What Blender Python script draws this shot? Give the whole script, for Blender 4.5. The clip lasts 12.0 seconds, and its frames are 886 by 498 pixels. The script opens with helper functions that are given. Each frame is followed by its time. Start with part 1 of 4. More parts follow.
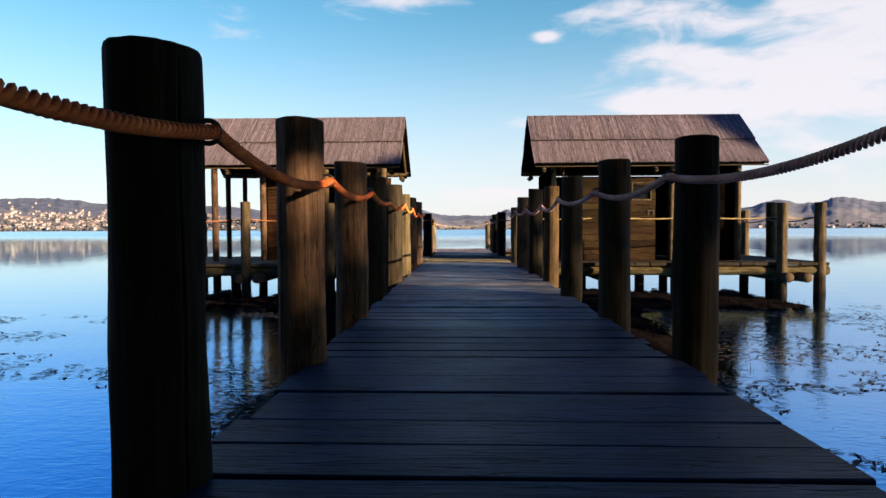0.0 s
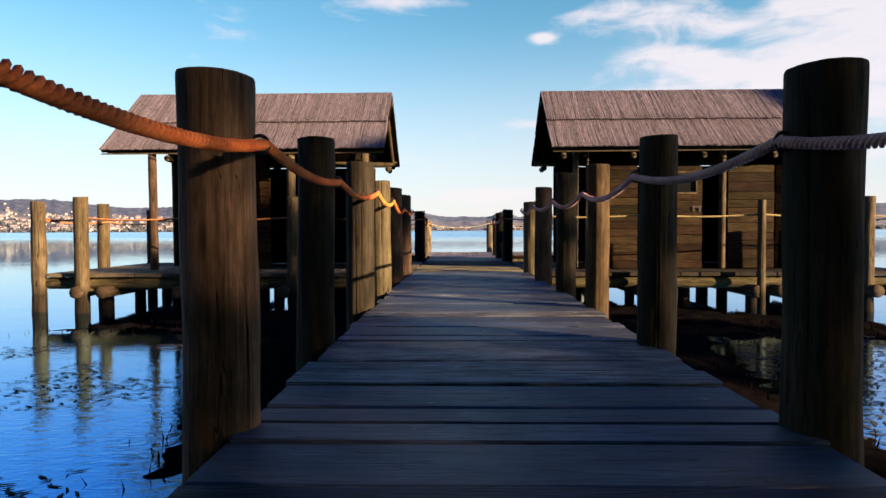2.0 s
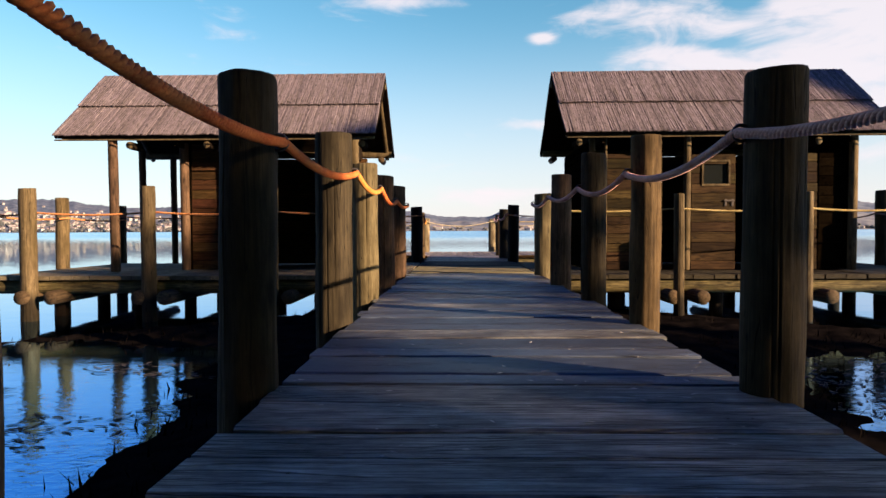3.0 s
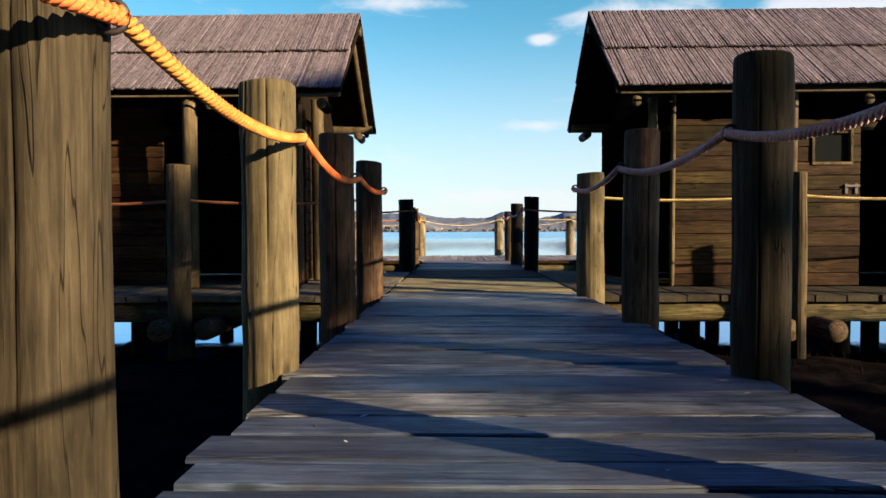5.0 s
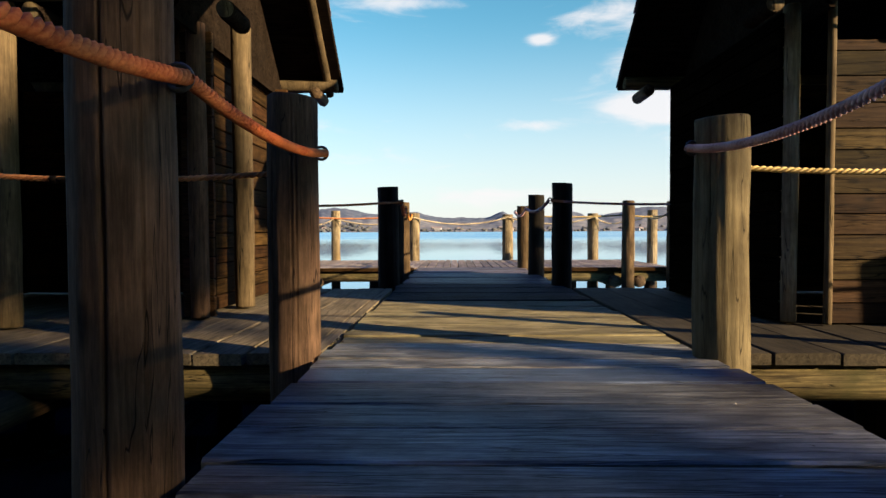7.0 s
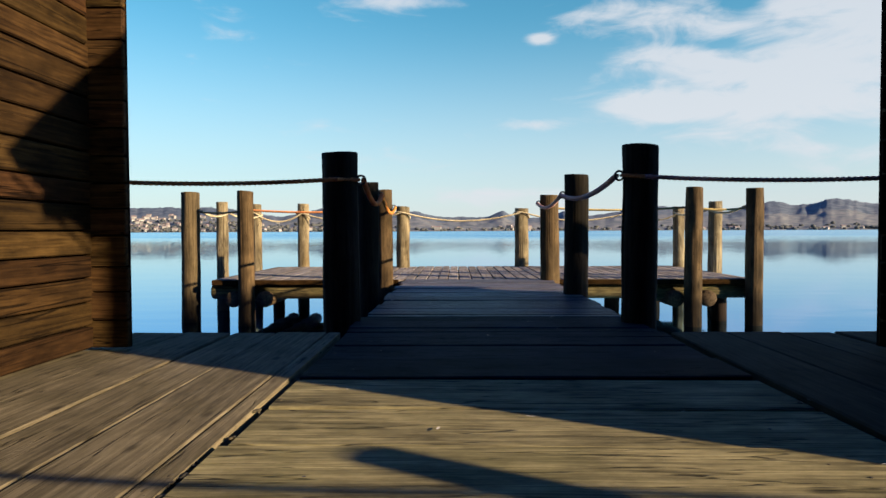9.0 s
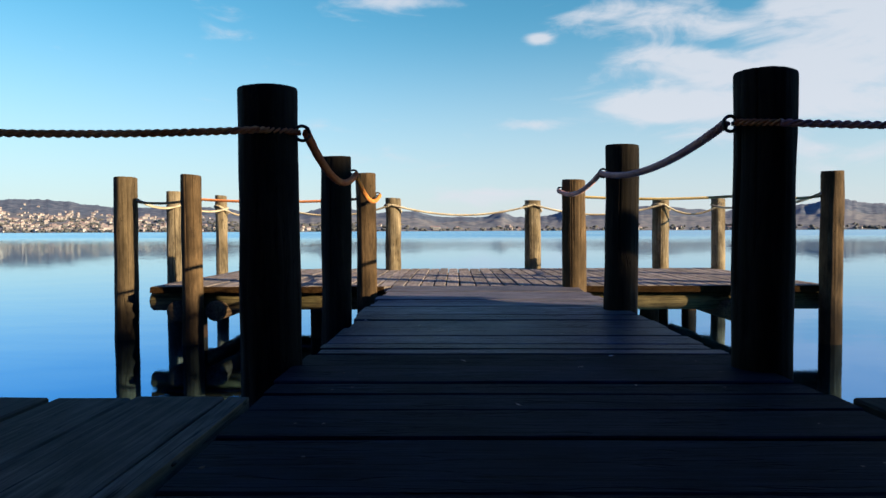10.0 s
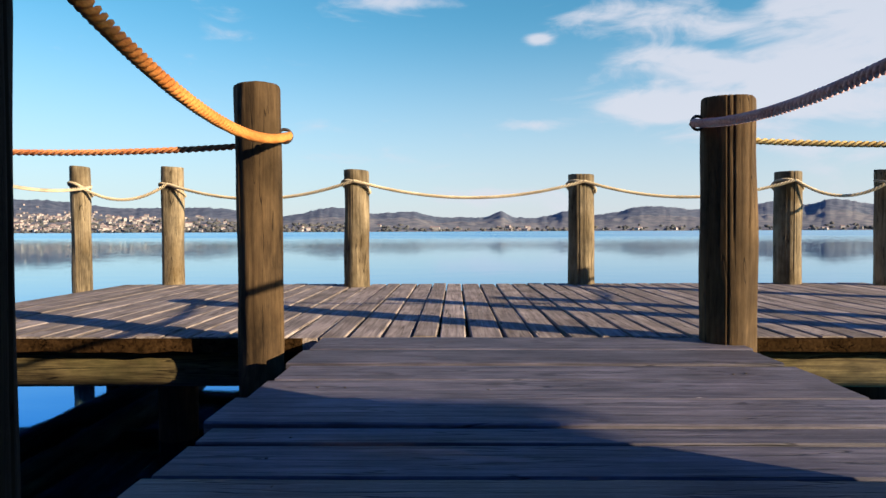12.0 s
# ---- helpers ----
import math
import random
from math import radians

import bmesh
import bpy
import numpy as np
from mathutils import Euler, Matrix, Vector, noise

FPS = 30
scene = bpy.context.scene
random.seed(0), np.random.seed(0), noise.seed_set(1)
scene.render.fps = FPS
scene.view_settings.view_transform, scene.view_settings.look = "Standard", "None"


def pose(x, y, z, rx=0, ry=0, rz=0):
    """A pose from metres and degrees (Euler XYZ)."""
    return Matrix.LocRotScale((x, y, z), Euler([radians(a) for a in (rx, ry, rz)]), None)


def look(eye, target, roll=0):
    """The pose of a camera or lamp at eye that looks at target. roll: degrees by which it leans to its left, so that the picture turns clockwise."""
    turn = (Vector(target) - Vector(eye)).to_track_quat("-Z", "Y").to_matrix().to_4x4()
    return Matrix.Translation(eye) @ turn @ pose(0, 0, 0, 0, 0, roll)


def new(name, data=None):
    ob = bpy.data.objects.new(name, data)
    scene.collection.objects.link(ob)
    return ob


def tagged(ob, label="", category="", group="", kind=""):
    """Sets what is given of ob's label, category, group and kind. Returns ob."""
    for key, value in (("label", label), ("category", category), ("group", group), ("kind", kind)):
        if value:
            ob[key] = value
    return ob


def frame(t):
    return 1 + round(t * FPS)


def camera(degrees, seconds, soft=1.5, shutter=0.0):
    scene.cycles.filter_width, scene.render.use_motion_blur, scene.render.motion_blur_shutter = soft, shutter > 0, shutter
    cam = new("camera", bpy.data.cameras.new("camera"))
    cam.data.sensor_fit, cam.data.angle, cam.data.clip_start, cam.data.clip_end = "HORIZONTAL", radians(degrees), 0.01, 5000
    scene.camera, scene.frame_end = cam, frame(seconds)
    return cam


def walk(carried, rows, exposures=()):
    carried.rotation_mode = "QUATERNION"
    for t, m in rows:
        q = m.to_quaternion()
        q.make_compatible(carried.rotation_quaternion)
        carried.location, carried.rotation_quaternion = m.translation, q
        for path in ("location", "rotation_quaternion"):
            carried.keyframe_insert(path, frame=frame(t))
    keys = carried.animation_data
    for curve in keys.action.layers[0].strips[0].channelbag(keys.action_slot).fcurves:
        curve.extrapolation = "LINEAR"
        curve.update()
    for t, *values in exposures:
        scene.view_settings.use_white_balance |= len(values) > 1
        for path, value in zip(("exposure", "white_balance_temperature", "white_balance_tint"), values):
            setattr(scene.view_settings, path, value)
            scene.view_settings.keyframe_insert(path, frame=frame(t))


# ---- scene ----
cam = camera(70.0, 12.0)
PATH = [
    (0, (-0.120, 0.236, 0.582), (-0.1760, 2.2350, 0.5200), -0.23),
    (0.5, (-0.114, 0.822, 0.579), (-0.1676, 2.8195, 0.5186), -0.23),
    (1, (-0.124, 1.424, 0.588), (-0.1750, 3.4220, 0.5290), -0.23),
    (1.5, (-0.132, 1.990, 0.577), (-0.1810, 3.9890, 0.5171), -0.23),
    (2, (-0.147, 2.570, 0.573), (-0.1940, 4.5675, 0.5148), -0.23),
    (2.5, (-0.161, 3.123, 0.554), (-0.2062, 5.1220, 0.4970), -0.23),
    (3, (-0.173, 3.673, 0.528), (-0.2174, 5.6720, 0.4700), -0.23),
    (5, (-0.197, 6.227, 0.505), (-0.2400, 8.2260, 0.4506), -0.23),
    (5.5, (-0.218, 6.868, 0.513), (-0.2588, 8.8660, 0.4566), -0.23),
    (6, (-0.229, 7.466, 0.508), (-0.2684, 9.4650, 0.4518), -0.23),
    (6.5, (-0.224, 8.068, 0.508), (-0.2642, 10.0670, 0.4530), -0.23),
    (8.5, (-0.217, 10.499, 0.498), (-0.2558, 12.4980, 0.4426), -0.23),
    (9, (-0.221, 11.258, 0.496), (-0.2604, 13.2570, 0.4390), -0.23),
    (9.5, (-0.230, 11.953, 0.484), (-0.2670, 13.9515, 0.4270), -0.23),
    (10, (-0.231, 12.689, 0.446), (-0.2666, 14.6880, 0.3887), -0.23),
    (10.5, (-0.227, 13.437, 0.417), (-0.2618, 15.4360, 0.3605), -0.23),
    (11, (-0.225, 14.174, 0.401), (-0.2610, 16.1730, 0.3452), -0.23),
    (11.5, (-0.233, 14.927, 0.394), (-0.2675, 16.9260, 0.3377), -0.23),
    (12, (-0.242, 15.771, 0.384), (-0.2770, 17.7700, 0.3280), -0.23),
]
walk(cam, [(t, look(eye, target, roll)) for t, eye, target, roll in PATH],
     exposures=[(0.0, 1.84, 6850, 24), (3.0, 1.86, 7000, 26), (5.0, 1.90, 6500, 14), (6.5, 1.94, 6950, 17), (8.5, 1.60, 6450, 12), (12.0, 1.56, 6200, 17)])

# ---- light ----
SUN_AZ, SUN_EL = 28.2, 16.5  # degrees behind the x axis, degrees above the lake
to_sun = Vector((math.cos(radians(SUN_EL)) * math.cos(radians(SUN_AZ)),
                 -math.cos(radians(SUN_EL)) * math.sin(radians(SUN_AZ)), math.sin(radians(SUN_EL))))
sun_data = bpy.data.lights.new("sun", "SUN")
sun_data.energy, sun_data.angle, sun_data.color = 5.0, radians(0.6), (1.0, 0.82, 0.55)
sun = new("sun", sun_data)
sun.matrix_world = look((0, 0, 30), Vector((0, 0, 30)) - to_sun)

world = bpy.data.worlds.new("lake_sky")
scene.world = world
world.use_nodes = True
wn, wl = world.node_tree.nodes, world.node_tree.links
wn.clear()


def wnode(kind, **kw):
    n = wn.new(kind)
    for k, v in kw.items():
        if k == "op":
            n.operation = v
        else:
            n.inputs[k].default_value = v
    return n


def wmath(op, a, b=None, c=None):
    n = wn.new("ShaderNodeMath")
    n.operation = op
    for i, v in enumerate((a, b, c)):
        if v is None:
            continue
        if isinstance(v, (int, float)):
            n.inputs[i].default_value = v
        else:
            wl.new(v, n.inputs[i])
    return n.outputs[0]


def wstep(v, lo, hi):
    n = wn.new("ShaderNodeMapRange")
    n.interpolation_type = "SMOOTHSTEP"
    n.inputs[1].default_value, n.inputs[2].default_value = lo, hi
    wl.new(v, n.inputs[0])
    return n.outputs[0]


sky = wn.new("ShaderNodeTexSky")
sky.sky_type, sky.sun_disc = "NISHITA", False
sky.sun_elevation, sky.sun_rotation = radians(SUN_EL), radians(90 + SUN_AZ)
sky.air_density, sky.dust_density, sky.ozone_density = 1.0, 0.3, 1.6
coord = wn.new("ShaderNodeTexCoord")
sep = wn.new("ShaderNodeSeparateXYZ")
wl.new(coord.outputs["Generated"], sep.inputs[0])
dx, dy, dz = sep.outputs
stretch = wn.new("ShaderNodeMapping")
stretch.inputs["Scale"].default_value = (3.2, 3.2, 9.5)
stretch.inputs["Location"].default_value = (0.55, 0.2, 0.35)
wl.new(coord.outputs["Generated"], stretch.inputs[0])
big = wnode("ShaderNodeTexNoise", Scale=1.0, Detail=7.0, Roughness=0.55, Distortion=0.5)
wl.new(stretch.outputs[0], big.inputs["Vector"])
amount = wmath("ADD", wmath("MULTIPLY", big.outputs[0], 0.7), 0.13)
along = wmath("DIVIDE", dx, wmath("MAXIMUM", dy, 0.05))
above = wmath("DIVIDE", dz, wmath("MAXIMUM", dy, 0.05))


def streak(u, v, a, b, gain):
    """A soft bank of cloud at azimuth u and height v."""
    e = wmath("ADD", wmath("POWER", wmath("ABSOLUTE", wmath("MULTIPLY", wmath("SUBTRACT", along, u), 1 / a)), 2.0),
              wmath("POWER", wmath("ABSOLUTE", wmath("MULTIPLY", wmath("SUBTRACT", above, v), 1 / b)), 2.0))
    return wmath("MULTIPLY", wmath("EXPONENT", wmath("MULTIPLY", e, -1.0)), gain)


for spec in ((0.66, 0.270, 0.30, 0.14, 0.42), (0.46, 0.235, 0.12, 0.06, 0.16), (0.27, 0.338, 0.14, 0.026, 0.26), (0.32, 0.268, 0.09, 0.026, 0.26), (0.33, 0.190, 0.11, 0.020, 0.28),
             (0.137, 0.168, 0.06, 0.011, 0.26), (0.134, 0.299, 0.022, 0.010, 0.34), (-0.055, 0.358, 0.12, 0.012, 0.20), (0.05, 0.050, 0.13, 0.020, 0.26),
             (0.42, 0.288, 0.035, 0.011, -0.22), (0.446, 0.356, 0.035, 0.022, -0.26), (0.53, 0.128, 0.09, 0.012, 0.16)):
    amount = wmath("ADD", amount, streak(*spec))
fine_map = wn.new("ShaderNodeMapping")
fine_map.inputs["Scale"].default_value = (9.0, 9.0, 26.0)
wl.new(coord.outputs["Generated"], fine_map.inputs[0])
fine = wnode("ShaderNodeTexNoise", Scale=1.0, Detail=6.0, Roughness=0.6, Distortion=0.8)
wl.new(fine_map.outputs[0], fine.inputs["Vector"])
amount = wmath("ADD", amount, wmath("MULTIPLY", wmath("SUBTRACT", fine.outputs[0], 0.5), 0.62))
cloud = wstep(amount, 0.57, 0.86)
low = wmath("SUBTRACT", 1.0, wstep(dz, -0.04, 0.34))
veil = wmath("MULTIPLY", low, 0.84)
tint = wn.new("ShaderNodeMix")
tint.data_type, tint.blend_type = "RGBA", "MULTIPLY"
tint.inputs[0].default_value = 1.0
tint.inputs[7].default_value = (0.50, 1.13, 1.14, 1)
wl.new(sky.outputs[0], tint.inputs[6])
deep_blue = wn.new("ShaderNodeMix")
deep_blue.data_type, deep_blue.blend_type = "RGBA", "MULTIPLY"
deep_blue.inputs[7].default_value = (0.17, 0.44, 1.75, 1)
wl.new(wstep(dz, 0.39, 0.77), deep_blue.inputs[0])
wl.new(tint.outputs[2], deep_blue.inputs[6])
mixc = wn.new("ShaderNodeMix")
mixc.data_type = "RGBA"
mixc.inputs[7].default_value = (5.1, 4.85, 5.2, 1)
wl.new(veil, mixc.inputs[0])
wl.new(deep_blue.outputs[2], mixc.inputs[6])
puffs = wn.new("ShaderNodeMix")
puffs.data_type = "RGBA"
puffs.inputs[7].default_value = (5.0, 5.2, 5.35, 1)
wl.new(wmath("MULTIPLY", cloud, 0.85), puffs.inputs[0])
wl.new(mixc.outputs[2], puffs.inputs[6])
bg = wnode("ShaderNodeBackground", Strength=0.05)
wl.new(puffs.outputs[2], bg.inputs[0])
wo = wn.new("ShaderNodeOutputWorld")
wl.new(bg.outputs[0], wo.inputs[0])

# ---- materials ----


def material(name, rough=0.8, metal=0.0, color=(0.5, 0.5, 0.5)):
    m = bpy.data.materials.new(name)
    m.use_nodes = True
    b = m.node_tree.nodes["Principled BSDF"]
    b.inputs["Roughness"].default_value, b.inputs["Metallic"].default_value = rough, metal
    b.inputs["Base Color"].default_value = (*color, 1)
    return m, m.node_tree.nodes, m.node_tree.links, b


def wood(name, dark, light, along, rough=0.8, stain=(0.05, 0.06, 0.02), stain_amount=0.3, vary=0.35, gloss=0.3, bump=0.5, mottle=0.45, crack=1.0, hues=0.0):
    """Weathered wood with its grain along an axis: fine fibre, broad stains, knots, and a tone of its own for each piece."""
    m, n, l, b = material(name, rough)
    geo = n.new("ShaderNodeNewGeometry")
    info = n.new("ShaderNodeObjectInfo")
    push = n.new("ShaderNodeVectorMath")
    push.operation = "MULTIPLY_ADD"
    comb = n.new("ShaderNodeCombineXYZ")
    for i in range(3):
        l.new(info.outputs["Random"], comb.inputs[i])
    push.inputs[1].default_value = (37.0, 53.0, 29.0)
    l.new(comb.outputs[0], push.inputs[0])
    l.new(geo.outputs["Position"], push.inputs[2])
    fibre_scale = {"x": (3.2, 75, 75), "y": (75, 3.2, 75), "z": (95, 95, 4.5)}[along]
    mp = n.new("ShaderNodeMapping")
    mp.inputs["Scale"].default_value = fibre_scale
    l.new(push.outputs[0], mp.inputs[0])
    fibre = n.new("ShaderNodeTexNoise")
    fibre.inputs["Scale"].default_value, fibre.inputs["Detail"].default_value = 1.0, 7.0
    fibre.inputs["Roughness"].default_value, fibre.inputs["Distortion"].default_value = 0.62, 0.6
    l.new(mp.outputs[0], fibre.inputs["Vector"])
    blot = n.new("ShaderNodeTexNoise")
    blot.inputs["Scale"].default_value, blot.inputs["Detail"].default_value = 3.2, 5.0
    blot.inputs["Roughness"].default_value = 0.65
    l.new(push.outputs[0], blot.inputs["Vector"])
    ramp = n.new("ShaderNodeValToRGB")
    e = ramp.color_ramp.elements
    e[0].position, e[0].color = 0.35, (*dark, 1)
    e[1].position, e[1].color = 0.66, (*light, 1)
    l.new(fibre.outputs[0], ramp.inputs[0])
    mc = n.new("ShaderNodeMapping")
    mc.inputs["Scale"].default_value = {"x": (1.1, 19, 19), "y": (15, 0.45, 15), "z": (13, 13, 0.7)}[along]
    l.new(push.outputs[0], mc.inputs[0])
    split = n.new("ShaderNodeTexNoise")
    split.inputs["Scale"].default_value, split.inputs["Detail"].default_value, split.inputs["Distortion"].default_value = 1.0, 3.0, 0.3
    l.new(mc.outputs[0], split.inputs["Vector"])
    away = n.new("ShaderNodeMath")
    away.operation = "SUBTRACT"
    away.inputs[1].default_value = 0.5
    l.new(split.outputs[0], away.inputs[0])
    dist = n.new("ShaderNodeMath")
    dist.operation = "ABSOLUTE"
    l.new(away.outputs[0], dist.inputs[0])
    open_ = n.new("ShaderNodeMapRange")
    open_.inputs[1].default_value, open_.inputs[2].default_value = 0.003 * crack, 0.013 * crack
    open_.inputs[3].default_value = 0.22
    l.new(dist.outputs[0], open_.inputs[0])
    cracked = n.new("ShaderNodeMix")
    cracked.data_type, cracked.blend_type = "RGBA", "MULTIPLY"
    cracked.inputs[0].default_value = 1.0
    l.new(ramp.outputs[0], cracked.inputs[6])
    l.new(open_.outputs[0], cracked.inputs[7])
    mm = n.new("ShaderNodeMapping")
    mm.inputs["Scale"].default_value = {"x": (3.6, 8.0, 8.0), "y": (8.0, 3.6, 8.0), "z": (8.0, 8.0, 2.4)}[along]
    l.new(push.outputs[0], mm.inputs[0])
    patch = n.new("ShaderNodeTexNoise")
    patch.inputs["Scale"].default_value, patch.inputs["Detail"].default_value, patch.inputs["Roughness"].default_value = 1.0, 6.0, 0.7
    l.new(mm.outputs[0], patch.inputs["Vector"])
    tone = n.new("ShaderNodeMapRange")
    tone.inputs[1].default_value, tone.inputs[2].default_value = 0.32, 0.68
    tone.inputs[3].default_value, tone.inputs[4].default_value = 1 - mottle, 1 + 0.5 * mottle
    l.new(patch.outputs[0], tone.inputs[0])
    knot = n.new("ShaderNodeTexVoronoi")
    knot.inputs["Scale"].default_value = 0.85
    l.new(mm.outputs[0], knot.inputs["Vector"])
    eye = n.new("ShaderNodeMapRange")
    eye.inputs[1].default_value, eye.inputs[2].default_value = 0.06, 0.14
    eye.inputs[3].default_value = 0.35
    l.new(knot.outputs["Distance"], eye.inputs[0])
    both = n.new("ShaderNodeMath")
    both.operation = "MULTIPLY"
    l.new(tone.outputs[0], both.inputs[0])
    l.new(eye.outputs[0], both.inputs[1])
    worn = n.new("ShaderNodeVectorMath")
    worn.operation = "SCALE"
    l.new(cracked.outputs[2], worn.inputs[0])
    l.new(both.outputs[0], worn.inputs["Scale"])
    mix = n.new("ShaderNodeMix")
    mix.data_type = "RGBA"
    step = n.new("ShaderNodeMapRange")
    step.inputs[1].default_value, step.inputs[2].default_value = 0.48, 0.72
    step.inputs[4].default_value = stain_amount
    l.new(blot.outputs[0], step.inputs[0])
    l.new(step.outputs[0], mix.inputs[0])
    l.new(worn.outputs[0], mix.inputs[6])
    mix.inputs[7].default_value = (*stain, 1)
    hue = n.new("ShaderNodeHueSaturation")
    val = n.new("ShaderNodeMapRange")
    val.inputs[3].default_value, val.inputs[4].default_value = 1 - vary, 1 + vary
    l.new(info.outputs["Random"], val.inputs[0])
    l.new(val.outputs[0], hue.inputs["Value"])
    l.new(mix.outputs[2], hue.inputs["Color"])
    tinted = hue.outputs[0]
    if along == "z":
        # wet and dark with algae near the waterline
        at_z = n.new("ShaderNodeSeparateXYZ")
        l.new(geo.outputs["Position"], at_z.inputs[0])
        ragged_ = n.new("ShaderNodeMath")
        ragged_.operation = "MULTIPLY_ADD"
        ragged_.inputs[1].default_value = 0.35
        l.new(blot.outputs[0], ragged_.inputs[0])
        l.new(at_z.outputs[2], ragged_.inputs[2])
        wet = n.new("ShaderNodeMapRange")
        wet.inputs[1].default_value, wet.inputs[2].default_value = -0.12, 0.02
        wet.inputs[3].default_value = 0.24
        l.new(ragged_.outputs[0], wet.inputs[0])
        soaked = n.new("ShaderNodeVectorMath")
        soaked.operation = "SCALE"
        l.new(hue.outputs[0], soaked.inputs[0])
        l.new(wet.outputs[0], soaked.inputs["Scale"])
        tinted = soaked.outputs[0]
    if hues:
        spread = n.new("ShaderNodeMath")
        spread.operation = "MULTIPLY"
        spread.inputs[1].default_value = 13.7
        l.new(info.outputs["Random"], spread.inputs[0])
        frac = n.new("ShaderNodeMath")
        frac.operation = "FRACT"
        l.new(spread.outputs[0], frac.inputs[0])
        turn_ = n.new("ShaderNodeMapRange")
        turn_.inputs[3].default_value, turn_.inputs[4].default_value = 0.5 - hues, 0.5 + hues
        l.new(frac.outputs[0], turn_.inputs[0])
        l.new(turn_.outputs[0], hue.inputs["Hue"])
    l.new(tinted, b.inputs["Base Color"])
    bmp = n.new("ShaderNodeBump")
    bmp.inputs["Strength"].default_value, bmp.inputs["Distance"].default_value = bump, 0.006
    deep = n.new("ShaderNodeMath")
    deep.operation = "MULTIPLY_ADD"
    deep.inputs[1].default_value = 0.6
    l.new(fibre.outputs[0], deep.inputs[0])
    l.new(open_.outputs[0], deep.inputs[2])
    l.new(deep.outputs[0], bmp.inputs["Height"])
    l.new(bmp.outputs[0], b.inputs["Normal"])
    rr = n.new("ShaderNodeMapRange")
    rr.inputs[3].default_value, rr.inputs[4].default_value = rough - 0.15, rough + 0.1
    l.new(blot.outputs[0], rr.inputs[0])
    l.new(rr.outputs[0], b.inputs["Roughness"])
    b.inputs["Specular IOR Level"].default_value = gloss
    return m


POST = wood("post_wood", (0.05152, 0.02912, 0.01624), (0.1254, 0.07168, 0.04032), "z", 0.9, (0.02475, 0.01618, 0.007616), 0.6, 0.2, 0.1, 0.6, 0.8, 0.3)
# paler copy for posts in the sun, sunlight put into the colour
SUN_POST = wood("sun_pale_post_wood", (0.08, 0.06, 0.029), (0.124, 0.096, 0.048), "z", 0.9, (0.04884, 0.03404, 0.0148), 0.6, 0.10, 0.1, 0.5, 0.55, 0.35)
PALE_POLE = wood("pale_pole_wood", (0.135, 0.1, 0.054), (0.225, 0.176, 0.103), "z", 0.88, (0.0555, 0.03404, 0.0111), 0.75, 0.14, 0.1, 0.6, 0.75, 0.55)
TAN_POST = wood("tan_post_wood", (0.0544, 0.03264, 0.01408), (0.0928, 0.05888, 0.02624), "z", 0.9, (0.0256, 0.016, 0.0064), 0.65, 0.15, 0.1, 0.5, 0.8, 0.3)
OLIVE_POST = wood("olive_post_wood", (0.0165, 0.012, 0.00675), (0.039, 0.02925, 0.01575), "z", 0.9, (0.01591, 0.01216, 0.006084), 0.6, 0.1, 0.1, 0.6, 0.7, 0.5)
# near-black copy for posts in shade, the shade is in the colour
SHADED_POST = wood("shaded_post_wood", (0.00748, 0.00544, 0.00306), (0.01768, 0.01326, 0.00714), "z", 0.9, (0.007215, 0.005515, 0.002758), 0.6, 0.1, 0.1, 0.6, 0.7, 0.5)
POLE = wood("pole_wood", (0.062, 0.042, 0.02), (0.118, 0.083, 0.041), "z", 0.88, (0.038, 0.02736, 0.00988), 0.6, 0.25, 0.1, 0.45, 0.65, 0.6)
LOGX = wood("log_wood_across", (0.0288, 0.02, 0.008), (0.132, 0.1, 0.04), "x", 0.85, (0.032, 0.0336, 0.0096), 0.6, 0.2, 0.1, 0.5, 0.7)
LOGY = wood("log_wood_along", (0.024, 0.014, 0.007), (0.11, 0.070, 0.034), "y", 0.85, (0.02, 0.016, 0.008), 0.6, 0.2, 0.1)
# blue skylight and shade are put into the walkway board colours below
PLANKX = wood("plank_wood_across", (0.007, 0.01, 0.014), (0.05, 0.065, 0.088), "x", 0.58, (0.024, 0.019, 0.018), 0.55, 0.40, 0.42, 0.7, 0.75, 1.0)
PLANK_HUTSHADE = wood("hut_shade_plank_wood_across", (0.001596, 0.002622, 0.005244), (0.008664, 0.01277, 0.0228), "x", 0.8, (0.005472, 0.004332, 0.004104), 0.55, 0.40, 0.06, 0.7, 0.75, 1.0)
PLANK_SHADE = wood("shaded_plank_wood_across", (0.0014, 0.0036, 0.0125), (0.008, 0.0185, 0.056), "x", 0.55, (0.011, 0.0085, 0.0105), 0.75, 0.55, 0.16, 0.9, 0.95, 1.3)
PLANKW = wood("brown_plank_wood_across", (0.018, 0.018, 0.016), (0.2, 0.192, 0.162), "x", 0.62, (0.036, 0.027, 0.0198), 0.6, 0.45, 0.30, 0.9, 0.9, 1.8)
PLANKP = wood("pale_plank_wood_across", (0.034, 0.031, 0.038), (0.122, 0.108, 0.12), "x", 0.70, (0.036, 0.031, 0.032), 0.6, 0.22, 0.30, 0.5, 0.5, 1.0)
# mossy boards, with sunlight put into their colour as well
SUN_MOSSY = wood("sun_mossy_plank_wood_across", (0.1011, 0.08294, 0.04018), (0.2592, 0.2112, 0.1037), "x", 0.88, (0.08035, 0.07258, 0.02722), 0.5, 0.18, 0.08, 0.50, 0.60, 1.2)
PLANKY = wood("plank_wood_along", (0.12, 0.096, 0.078), (0.29, 0.24, 0.196), "y", 0.88, (0.05242, 0.04368, 0.02796), 0.45, 0.24, 0.08, 0.4, 0.4, 0.45)
